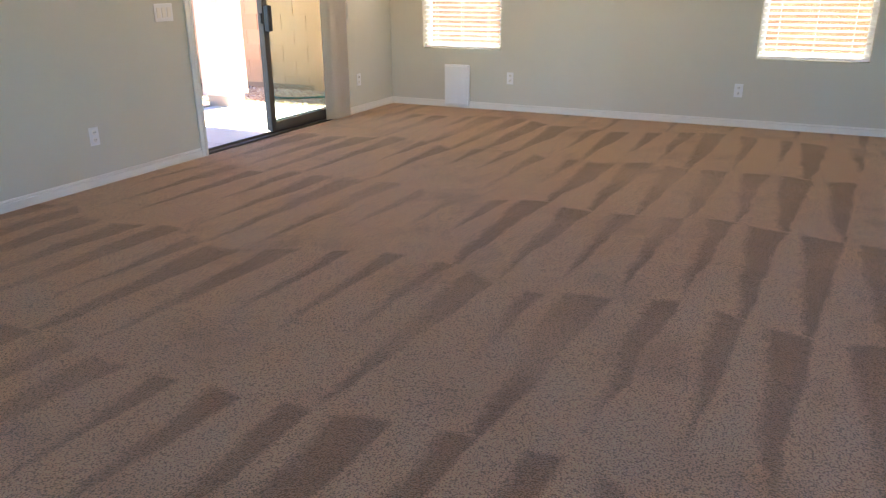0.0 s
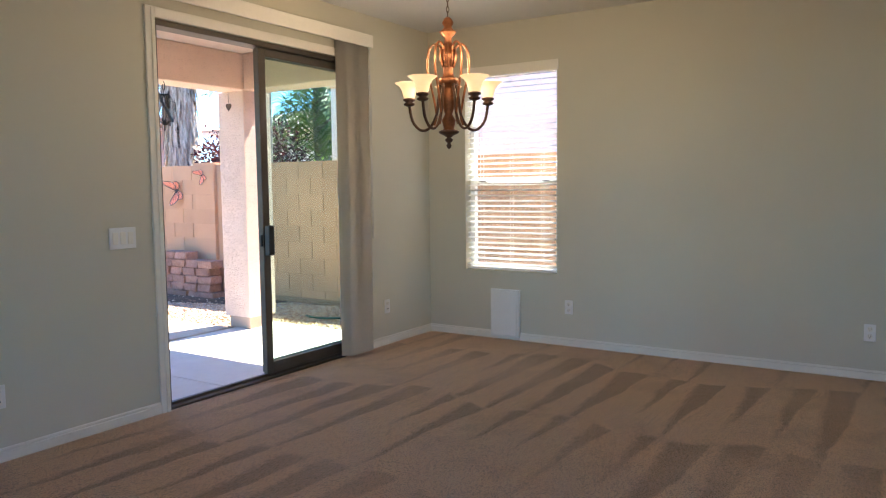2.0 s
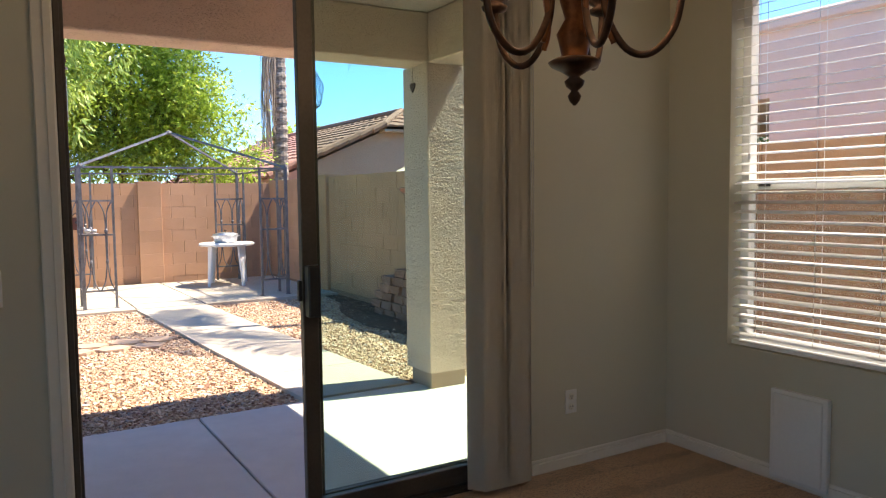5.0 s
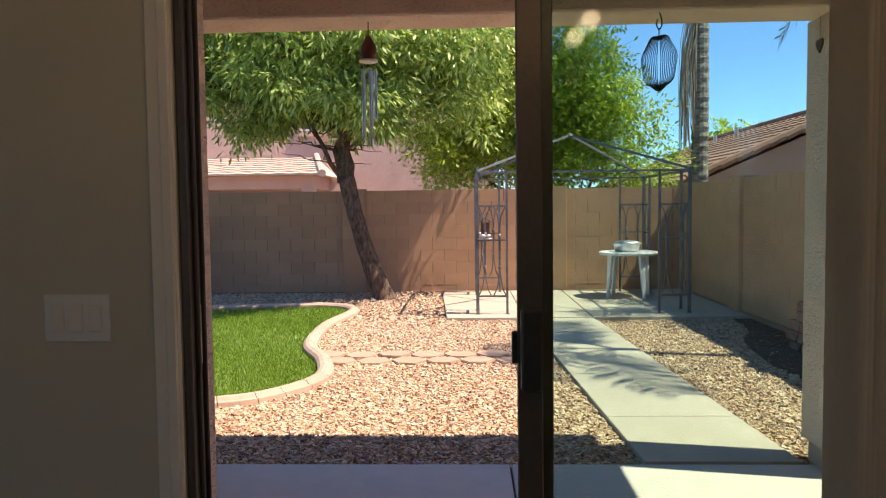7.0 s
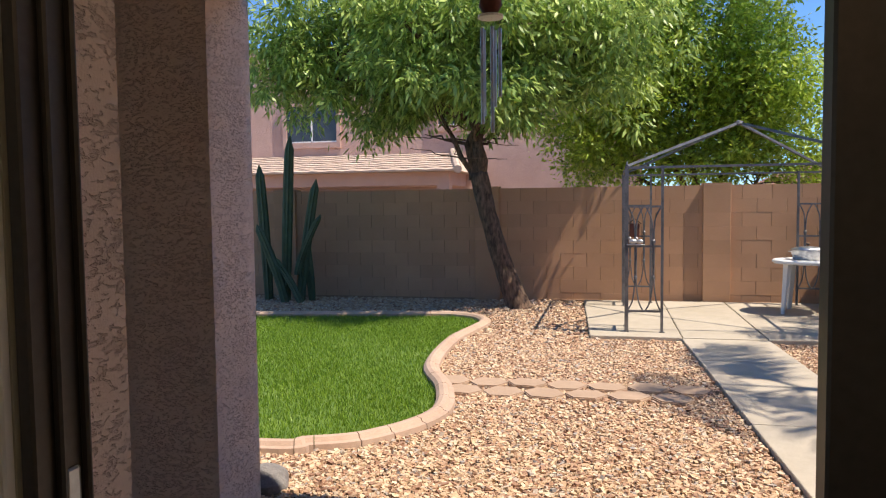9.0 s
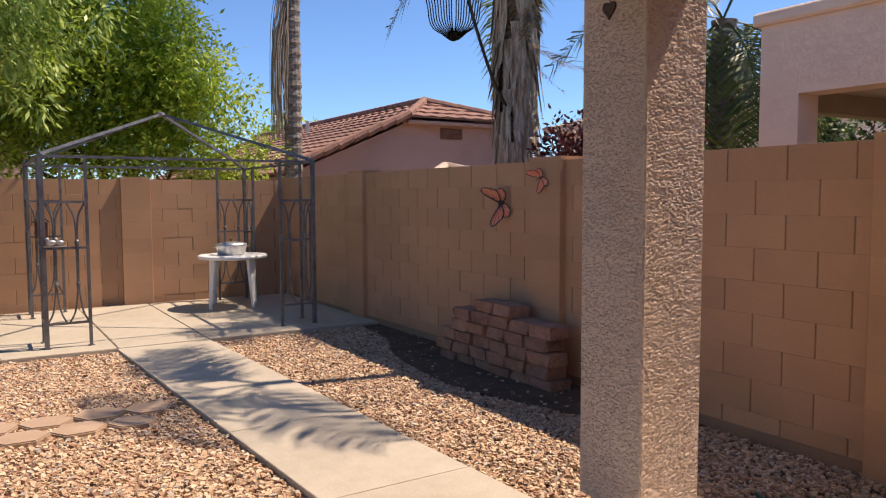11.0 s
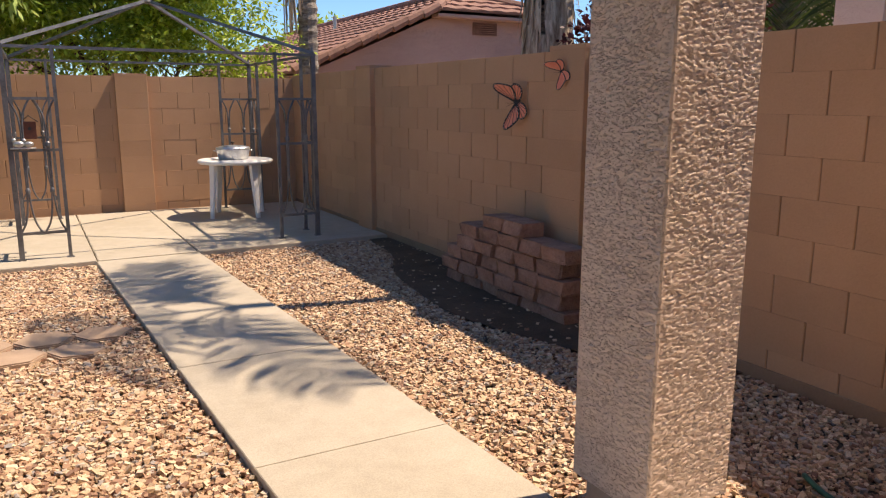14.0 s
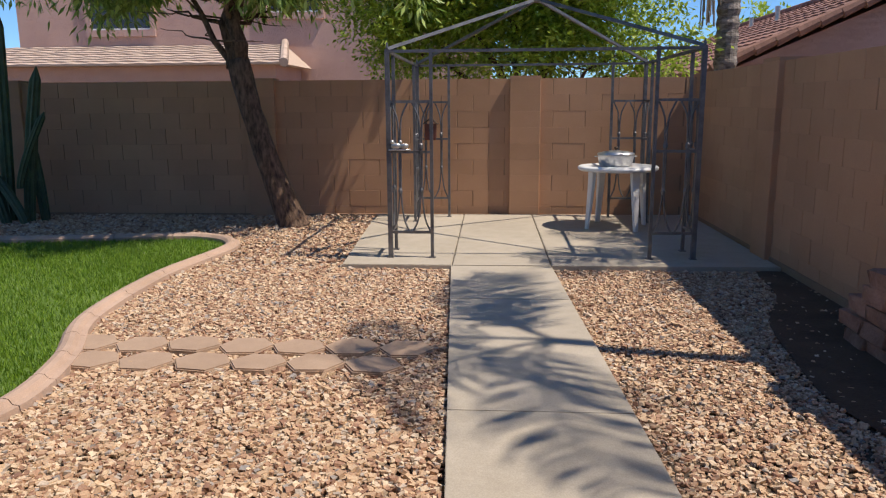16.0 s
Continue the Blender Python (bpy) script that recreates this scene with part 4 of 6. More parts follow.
# ---- gazebo, table ----
GW = 0.022
def lattice(a, b):
    """Decoration between two legs at a and b: cross bars, two pointed arches, bowed rods."""
    a, b = Vector(a), Vector(b)
    d = b - a
    def P(u, z):
        return (a.x + d.x * u, a.y + d.y * u, z)
    out = []
    for z in (0.24, 0.98, 1.43):
        out.append(("crossbar", bar(bmesh.new(), P(0, z), P(1, z), 0.024)))
    for u0 in (0.0, 0.5):
        l = tube(bmesh.new(), spline([P(u0 + 0.05, 1.42), P(u0 + 0.19, 1.3), P(u0 + 0.235, 1.15), P(u0 + 0.235, 0.9), P(u0 + 0.235, 0.58), P(u0 + 0.17, 0.36), P(u0 + 0.04, 0.25)], 4), 0.009, 6)
        out.append(("bowed_rod", l))
        r = tube(bmesh.new(), spline([P(u0 + 0.45, 1.42), P(u0 + 0.31, 1.3), P(u0 + 0.275, 1.15), P(u0 + 0.275, 0.9), P(u0 + 0.275, 0.58), P(u0 + 0.34, 0.36), P(u0 + 0.46, 0.25)], 4), 0.009, 6)
        out.append(("bowed_rod", r))
        out.append(("collar", lathe(bmesh.new(), [(0.012, -0.03), (0.022, -0.015), (0.022, 0.015), (0.012, 0.03)], 8, P(u0 + 0.255, 1.03))))
        out.append(("collar", lathe(bmesh.new(), [(0.012, -0.03), (0.02, -0.01), (0.02, 0.01), (0.012, 0.03)], 8, P(u0 + 0.255, 0.62))))
    return out


gz = thing("gazebo", "weathered grey steel gazebo frame without a canopy", "gazebo", at=(0, 0, -0.136))
gx0, gx1, gy0, gy1, gh = 6.4, 9.17, 13.16, 15.72, 1.89
s = 0.39
pairs = []
for cx, sx in ((gx0, 1), (gx1, -1)):
    for cy, sy in ((gy0, 1), (gy1, -1)):
        pairs.append(((cx, cy), (cx + sx * s, cy)))
        pairs.append(((cx, cy), (cx, cy + sy * s)))
        for lx, ly in ((cx, cy), (cx + sx * s, cy), (cx, cy + sy * s)):
            main = (lx, ly) == (cx, cy)
            bm = bar(bmesh.new(), (lx, ly, 0), (lx, ly, gh), 0.042 if main else 0.03)
            if main:
                lathe(bm, [(0.006, gh), (0.016, gh + 0.01), (0.004, gh + 0.06)], 6, (lx, ly, 0))
            part("leg", bm, M["steel"], gz)
            box_b = bmesh.new()
            box(box_b, lx - 0.03, lx + 0.03, ly - 0.03, ly + 0.03, 0, 0.008)
            part("foot_plate", box_b, M["steel"], gz)
for a, b in pairs:
    for nm, bm in lattice((*a, 0), (*b, 0)):
        part(nm, bm, M["steel"], gz)
apex = Vector(((gx0 + gx1) / 2, (gy0 + gy1) / 2, 2.46))
cs = [(gx0, gy0), (gx1, gy0), (gx1, gy1), (gx0, gy1)]
for (ax, ay), (bx, by) in zip(cs, cs[1:] + cs[:1]):
    part("eave_bar", bar(bmesh.new(), (ax, ay, gh - 0.02), (bx, by, gh - 0.02), 0.026), M["steel"], gz)
    part("rafter", bar(bmesh.new(), (ax, ay, gh), apex, 0.03), M["steel"], gz)
part("apex_hub", lathe(bmesh.new(), [(0.05, 2.43), (0.06, 2.445), (0.05, 2.475), (0.01, 2.49)], 12, (apex.x, apex.y, 0)), M["steel"], gz)

bird = thing("bird_feeder_perch", "small grey metal bird figure fixed to the gazebo rail", "bird figure", at=(6.5, 13.16, 0.845))
bm = bmesh.new()
for dx, sc in ((-0.03, 1.0), (0.045, 0.85)):
    g = bmesh.ops.create_icosphere(bm, subdivisions=2, radius=0.032 * sc)
    bmesh.ops.transform(bm, matrix=Matrix.Translation((dx, -0.02, 0.055)) @ Matrix.Diagonal((1.5, 0.8, 0.9, 1)), verts=g["verts"])
    g = bmesh.ops.create_icosphere(bm, subdivisions=2, radius=0.019 * sc)
    bmesh.ops.transform(bm, matrix=Matrix.Translation((dx - 0.035, -0.02, 0.09)), verts=g["verts"])
box(bm, -0.1, 0.1, -0.03, -0.008, 0.012, 0.024)
part("figure", bm, M["tin"], bird, "", True)
bh = thing("birdhouse", "small dark red wooden birdhouse on the gazebo leg", "birdhouse", at=(6.56, 15.74, 0.83))
bm = bmesh.new()
box(bm, -0.07, 0.07, -0.07, 0.05, 0, 0.2, 0.004)
part("body", bm, M["redwood"], bh)
bm = bmesh.new()
for sgn in (-1, 1):
    obox(bm, pose(sgn * 0.045, -0.01, 0.235, 0, sgn * 38, 0), 0.125, 0.16, 0.012)
part("roof", bm, M["bark"], bh)
part("hole", lathe(bmesh.new(), [(0.02, 0), (0.02, 0.004)], 12), M["slot"], bh).matrix_local = pose(0, -0.071, 0.12, 90)

tb = thing("garden_table", "white moulded plastic round garden table", "table", at=(8.76, 14.98, -0.136))
bm = lathe(bmesh.new(), [(0.0, 0.66), (0.40, 0.66), (0.43, 0.655), (0.45, 0.67), (0.452, 0.69), (0.44, 0.703), (0.40, 0.706), (0.0, 0.706)], 40, (0, 0, 0), False)
part("tabletop", bm, M["whitepl"], tb, "", True)
for k in range(4):
    a = math.radians(25 + 90 * k)
    c0, s0 = math.cos(a), math.sin(a)
    bm = bmesh.new()
    rings = []
    for z, r, w in ((0.665, 0.33, 0.05), (0.45, 0.345, 0.042), (0.0, 0.385, 0.028)):
        ring = []
        for dx, dy in ((-1, -1), (1, -1), (1, 1), (-1, 1)):
            rr, tt = r + dx * w * 0.55, dy * w
            ring.append(bm.verts.new((rr * c0 - tt * s0, rr * s0 + tt * c0, z)))
        rings.append(ring)
    for p, q in zip(rings, rings[1:]):
        for i in range(4):
            bm.faces.new((p[i], p[(i + 1) % 4], q[(i + 1) % 4], q[i]))
    bm.faces.new(rings[0]), bm.faces.new(rings[-1])
    bmesh.ops.bevel(bm, geom=list(bm.edges), offset=0.006, segments=1, affect="EDGES")
    part("leg", bm, M["whitepl"], tb)
pot = thing("roasting_pan", "pale galvanised oval pan with lid on the table", "pan", at=(8.72, 14.9, 0.57))
bm = lathe(bmesh.new(), [(0.15, 0.0), (0.17, 0.01), (0.195, 0.125), (0.2, 0.135), (0.196, 0.137), (0.185, 0.135), (0.165, 0.015)], 28, (0, 0, 0), False)
lathe(bm, [(0.0, 0.012), (0.165, 0.012)], 28, (0, 0, 0), False)
bmesh.ops.scale(bm, vec=(1.05, 0.75, 1), verts=bm.verts)
part("body", bm, M["tin"], pot, "", True)
bm = lathe(bmesh.new(), [(0.2, 0.135), (0.19, 0.15), (0.12, 0.168), (0.02, 0.178), (0.0, 0.178)], 28, (0, 0, 0), False)
bmesh.ops.scale(bm, vec=(1.05, 0.75, 1), verts=bm.verts)
part("lid", bm, M["tin"], pot, "", True)
part("knob", lathe(bmesh.new(), [(0.008, 0.176), (0.008, 0.19), (0.024, 0.197), (0.022, 0.214), (0.004, 0.22)], 12), M["rust"], pot, "dark knob", True)
for sx in (-1, 1):
    part("handle", tube(bmesh.new(), arc((sx * 0.205, 0, 0.11), 0.03, -math.pi / 2, math.pi / 2, 8, (sx, 0, 0), (0, 1, 0)), 0.005, 6), M["tin"], pot)


# ---- garden: kerb, lawn, pavers, stacked blocks ----
KERB = spline([(x, y, 0) for x, y in ((-3.5, 13.2), (0.5, 13.75), (3.2, 14.18), (4.15, 14.28), (4.66, 13.75), (4.52, 12.4), (4.6, 11.1), (4.9, 10.3), (5.02, 9.6), (4.8, 9.07), (4.4, 8.78), (3.4, 8.62), (-3.5, 8.5))], 8)
kerb = thing("lawn_kerb", "curved terracotta-tinted concrete lawn kerb", "kerb", kind="structure", at=(0, 0, GZ))
section = [(-0.07, -0.05), (-0.07, 0.05), (-0.045, 0.075), (-0.01, 0.085), (0.02, 0.08), (0.04, 0.055), (0.075, 0.05), (0.085, -0.05)]
seg_pts = [KERB[i:i + 5] for i in range(0, len(KERB) - 1, 4)]
for chunk in seg_pts:
    if len(chunk) < 2:
        continue
    bm = bmesh.new()
    rings = []
    for i, p in enumerate(chunk):
        gi = KERB.index(p)
        d = (KERB[min(gi + 1, len(KERB) - 1)] - KERB[max(gi - 1, 0)]).normalized()
        nrm = Vector((d.y, -d.x, 0)) * -1
        shift = d * (0.003 if i == 0 else (-0.003 if i == len(chunk) - 1 else 0))
        rings.append([bm.verts.new(p + shift + nrm * u + Vector((0, 0, v))) for u, v in section])
    for a, b in zip(rings, rings[1:]):
        for k in range(len(section) - 1):
            bm.faces.new((a[k], a[k + 1], b[k + 1], b[k]))
    bm.faces.new(rings[0]), bm.faces.new(rings[-1][::-1])
    part("kerb_piece", bm, M["kerb"], kerb)
bm = bmesh.new()
bm.faces.new([bm.verts.new((p.x, p.y, GZ + 0.012)) for p in KERB])
bmesh.ops.triangulate(bm, faces=bm.faces)
solid("lawn_ground", bm, M["lawn"], "green lawn thatch inside the kerb", "lawn", kind="structure")


def inside(x, y, poly):
    """Whether each point lies inside the outline."""
    res = np.zeros(len(x), bool)
    px, py = np.array([p[0] for p in poly]), np.array([p[1] for p in poly])
    j = len(px) - 1
    for i in range(len(px)):
        hit = ((py[i] > y) != (py[j] > y)) & (x < (px[j] - px[i]) * (y - py[i]) / (py[j] - py[i] + 1e-12) + px[i])
        res ^= hit
        j = i
    return res


rng = np.random.default_rng(7)
lawn_poly = [(p.x, p.y) for p in KERB]
n = 150000
gx, gy = rng.uniform(0.0, 5.1, n), rng.uniform(8.5, 14.3, n)
sparse = np.array([0.5 + 0.5 * noise.noise((a * 0.8, b * 0.8, 3)) for a, b in zip(gx[::1], gy[::1])])
ok = inside(gx, gy, lawn_poly) & (rng.uniform(0, 1, n) < 0.35 + sparse)
gx, gy = gx[ok], gy[ok]
n = len(gx)
h = rng.uniform(0.02, 0.045, n)
ang = rng.uniform(0, 2 * math.pi, n)
lean = rng.uniform(-0.02, 0.02, (n, 2))
wv = 0.004
V = np.empty((n, 3, 3))
V[:, 0] = np.c_[gx - wv * np.cos(ang), gy - wv * np.sin(ang), np.full(n, GZ + 0.01)]
V[:, 1] = np.c_[gx + wv * np.cos(ang), gy + wv * np.sin(ang), np.full(n, GZ + 0.01)]
V[:, 2] = np.c_[gx + lean[:, 0], gy + lean[:, 1], GZ + 0.012 + h]
tagged(new("lawn_grass", raw_mesh("lawn_grass", V.reshape(-1, 3).tolist(), np.arange(3 * n).reshape(-1, 3).tolist(), M["grass"])), "short bright green lawn grass, patchy at the kerb", "grass", kind="stuff")

# hexagonal pavers in two staggered rows
bm = bmesh.new()
prism(bm, [(0.172 * math.cos(math.radians(60 * k)), 0.158 * math.sin(math.radians(60 * k))) for k in range(6)], 0, 0.055, 0.008)
hex_me = mesh_of(bm, "paver", M["hex"])
for k in range(13):
    x, y = (4.9 + 0.325 * k, 10.59) if k < 7 else (5.06 + 0.327 * (k - 7), 10.3)
    ob = tagged(new("hexagon_paver", hex_me), "terracotta-tinted hexagonal concrete stepping stone in gravel", "stepping stone", "stepping stones")
    ob.matrix_world = pose(x, y, GZ - 0.014 + random.uniform(-0.004, 0.008), random.uniform(-1.5, 1.5), random.uniform(-1.5, 1.5), random.uniform(-6, 6))

stack = thing("block_stack", "stepped stack of rough red-brown garden blocks against the wall", "block stack", at=(9.64, 0, -0.2))
def rough_block(seed, ln):
    r = random.Random(seed)
    bm = bmesh.new()
    box(bm, -0.1, 0.1, -ln / 2, ln / 2, 0, 0.104, 0.012, 2)
    for v in bm.verts:
        if v.co.x < -0.08:
            v.co.x += r.uniform(-0.018, 0.012)
        v.co += Vector((r.uniform(-1, 1), r.uniform(-1, 1), r.uniform(-0.5, 0.5))) * 0.005
    return mesh_of(bm, "garden_block", M["retain"])
gblocks = [rough_block(k, ln) for k, ln in enumerate((0.265, 0.26, 0.262, 0.258))]
rows = [(9.36, 6), (9.42, 6), (9.38, 6), (9.44, 5), (9.38, 5), (9.86, 2)]
for r, (y0, cnt) in enumerate(rows):
    for k in range(cnt):
        b = part("garden_block", gblocks[(k + r) % 4], None, stack)
        b.matrix_local = pose(random.uniform(-0.02, 0.015), y0 + 0.135 + 0.268 * k, r * 0.106, 0, 0, random.uniform(-4, 4))

bm = bmesh.new()
ol = [(9.85, 8.2), (9.42, 8.6), (9.2, 9.2), (9.02, 9.9), (9.08, 10.6), (9.2, 11.3), (9.5, 12.0), (9.62, 12.8), (9.85, 12.82)]
ol = [(p.x, p.y) for p in spline([(x, y, 0) for x, y in ol], 4)]
f = bm.faces.new([bm.verts.new((x, y, GZ + 0.022)) for x, y in ol])
bmesh.ops.triangulate(bm, faces=[f])
soil_poly = ol
solid("soil_patch", bm, M["soil"], "bare dark damp soil along the wall", "soil", kind="structure")

hose = solid("garden_hose", tube(bmesh.new(), [p for p in spline([(9.1, 7.3, -0.155), (9.02, 7.1, -0.15), (9.1, 6.85, -0.148), (9.4, 6.57, -0.15), (9.7, 6.3, -0.15), (9.6, 5.8, -0.15), (9.2, 5.5, -0.15)], 8)], 0.011, 8), M["hose"], "dark green garden hose lying on the gravel", "hose", smooth=True)

rock = bmesh.new()
bmesh.ops.create_icosphere(rock, subdivisions=3, radius=0.12)
for v in rock.verts:
    v.co *= 1 + 0.25 * noise.noise(v.co * 9)
    v.co.z *= 0.7
bmesh.ops.translate(rock, vec=(4.42, 8.08, GZ + 0.06), verts=rock.verts)
solid("rock", rock, M["rock"], "pale grey granite rock beside the column", "rock")


# ---- butterflies and bracket on the wall ----
def butterfly(at, size, turn):
    b = thing("metal_butterfly", "orange and black metal monarch butterfly hung on the wall", "wall ornament", "metal butterflies", at=at)
    base = pose(0, 0, 0, 0, 0, 35) @ pose(0, 0, 0, 0, -90, 0) @ pose(0, 0, 0, 0, 0, turn)
    def wing(pts, up, nm):
        m = base @ pose(0, 0, 0, up, 0, 0)
        ol = [Vector((p.x, p.y, 0)) * size for p in spline([(x, y, 0) for x, y in pts + pts[:1]], 5)][:-1]
        bm = prism(bmesh.new(), [(p.x, p.y) for p in ol], -0.002, 0.002)
        bmesh.ops.transform(bm, matrix=m, verts=bm.verts)
        w = part(nm, bm, M["wing"], b, "orange enamelled wing")
        k = len(ol)
        root = ol[0]
        def line(nm, pts, r, cap):
            bm = tube(bmesh.new(), pts, r, 5, cap)
            bmesh.ops.transform(bm, matrix=m, verts=bm.verts)
            part(nm, bm, M["wingdark"], w, "black line")
        line("border", ol + ol[:1], 0.032 * size, False)
        for i in range(4, k - 3, 4):
            line("vein", [root, ol[i]], 0.016 * size, True)
        for i in range(4, k - 3, 2):
            dot = lathe(bmesh.new(), [(0.016 * size, 0.025 * size), (0.012 * size, 0.036 * size)], 6, ol[i])
            bmesh.ops.transform(dot, matrix=m, verts=dot.verts)
            part("spot", dot, M["wingwhite"], w, "white spot")
    for sgn in (1, -1):
        wing([(0.06, 0.03 * sgn), (0.32, 0.28 * sgn), (0.62, 0.6 * sgn), (0.72, 0.84 * sgn), (0.58, 0.9 * sgn), (0.28, 0.78 * sgn), (0.04, 0.6 * sgn), (-0.02, 0.25 * sgn)], 10 * sgn, "fore_wing")
        wing([(0.0, 0.03 * sgn), (0.05, 0.3 * sgn), (0.07, 0.56 * sgn), (-0.08, 0.68 * sgn), (-0.26, 0.58 * sgn), (-0.32, 0.34 * sgn), (-0.18, 0.08 * sgn)], 6 * sgn, "hind_wing")
    bm = tube(bmesh.new(), [Vector((x, 0, 0.01)) * size for x in (-0.2, -0.1, 0.0, 0.1, 0.16)], [0.012 * size, 0.03 * size, 0.035 * size, 0.04 * size, 0.02 * size], 8)
    for sgn in (-1, 1):
        tube(bm, [(0.15 * size, 0, 0.01), (0.4 * size, 0.08 * sgn * size, 0.04)], 0.006 * size, 4)
    bmesh.ops.transform(bm, matrix=base, verts=bm.verts)
    part("body", bm, M["wingdark"], b, "black body", True)
    return b


butterfly((9.795, 10.36, 1.27), 0.195, 106)
butterfly((9.77, 9.79, 1.48), 0.115, 120)

br = thing("plant_bracket", "rusty pointed metal bracket on the wall pier", "bracket", at=(9.805, 6.9, 1.39))
bm = bmesh.new()
tube(bm, [(-0.012, 0, 0.0), (-0.014, -0.02, 0.22)], 0.004, 5)
tube(bm, [(-0.012, 0, 0.0), (-0.014, 0.02, 0.22)], 0.004, 5)
part("spike", bm, M["wingwhite"], br, "pale rusty spike")
bm = bmesh.new()
tube(bm, spline([(-0.012, 0, 0.22), (-0.03, 0.02, 0.235), (-0.06, 0.15, 0.25)], 4), 0.008, 6)
part("arm", bm, M["rust"], br, "rusty arm")

# ---- trees ----
def leaves_mesh(name, centres, per, spread, size, droop, material, seed, width=0.14):
    """Many small pointed leaves in tufts round the given centres."""
    r = np.random.default_rng(seed)
    C = np.repeat(np.asarray(centres), per, axis=0)
    n = len(C)
    off = r.normal(0, 1, (n, 3)) * spread * np.array([1, 1, 0.75])
    P = C + off
    d = off / (np.linalg.norm(off, axis=1, keepdims=True) + 1e-6) + r.normal(0, 0.45, (n, 3))
    d[:, 2] -= droop
    d /= np.linalg.norm(d, axis=1, keepdims=True)
    up = r.normal(0, 0.6, (n, 3)) + np.array([0, 0, 1.0])
    side = np.cross(d, up)
    side /= np.linalg.norm(side, axis=1, keepdims=True) + 1e-6
    ln = size * r.uniform(0.6, 1.35, (n, 1))
    w = ln * width
    V = np.stack([P, P + d * ln * 0.45 + side * w, P + d * ln, P + d * ln * 0.45 - side * w], 1)
    return raw_mesh(name, V.reshape(-1, 3).tolist(), np.arange(4 * n).reshape(-1, 4).tolist(), material)


def limb_pts(p, q, bend, r):
    p, q = Vector(p), Vector(q)
    out = []
    for i in range(7):
        t = i / 6
        out.append(p.lerp(q, t) + Vector((r.uniform(-1, 1), r.uniform(-1, 1), r.uniform(-0.4, 0.4))) * bend * math.sin(math.pi * t))
    return out


def bough_centres(r, ends, count, spread):
    out = []
    for _ in range(count):
        e = r.choice(ends)
        out.append((e[0] + r.gauss(0, spread[0]), e[1] + r.gauss(0, spread[1]), e[2] + r.gauss(0, spread[2])))
    return out


def tree(name, label, trunk, radii, limbs, twigs, tufts, per, spread, size, droop, leafm, seed, tuft_spread, zmin, width=0.14):
    r = random.Random(seed)
    t = thing(name, label, "tree", at=trunk[0])
    o = Vector(trunk[0])
    bm = tube(bmesh.new(), [Vector(p) - o for p in spline(trunk, 5)], list(np.interp(np.linspace(0, 1, 5 * (len(trunk) - 1) + 1), np.linspace(0, 1, len(radii)), radii)), 14)
    for v in bm.verts:
        v.co += Vector((noise.noise(v.co * 7), noise.noise(v.co * 7 + Vector((9, 0, 0))), 0)) * 0.018
    part("trunk", bm, M["bark"], t, "", True)
    ends = []
    for a, b, ra in limbs:
        pts = limb_pts(a, b, 0.12, r)
        bm = tube(bmesh.new(), [p - o for p in pts], [ra * (1 - 0.7 * i / 6) for i in range(7)], 8)
        limb = part("limb", bm, M["bark"], t, "", True)
        bm = bmesh.new()
        for k in range(twigs):
            s = pts[r.randint(2, 6)]
            e = s + Vector((r.gauss(0, 0.55), r.gauss(0, 0.5), r.uniform(-0.1, 0.75)))
            tube(bm, [p - o for p in limb_pts(s, e, 0.08, r)], [ra * 0.28 * (1 - 0.8 * i / 6) for i in range(7)], 5)
            ends.append(tuple(e))
        part("twig_cluster", bm, M["bark"], limb)
        ends.append(tuple(pts[-1]))
    cs = [c for c in bough_centres(r, ends, tufts, tuft_spread)]
    def lifted(x, y, z):
        low = zmin + 0.7 * noise.noise((x * 0.9, y * 0.9, 0)) + 0.45 * noise.noise((x * 2.4, y * 2.4, 4))
        return z if z > low else low + 0.9 * (low - z) + r.uniform(0, 0.25)
    cs = [(x, y, lifted(x, y, z)) for x, y, z in cs]
    cs = np.array(cs) - np.array(o)
    me = leaves_mesh("crown", cs, per, spread, size, droop, leafm, seed, width)
    part("crown", me, None, t, "crown of many narrow green leaves")
    return t


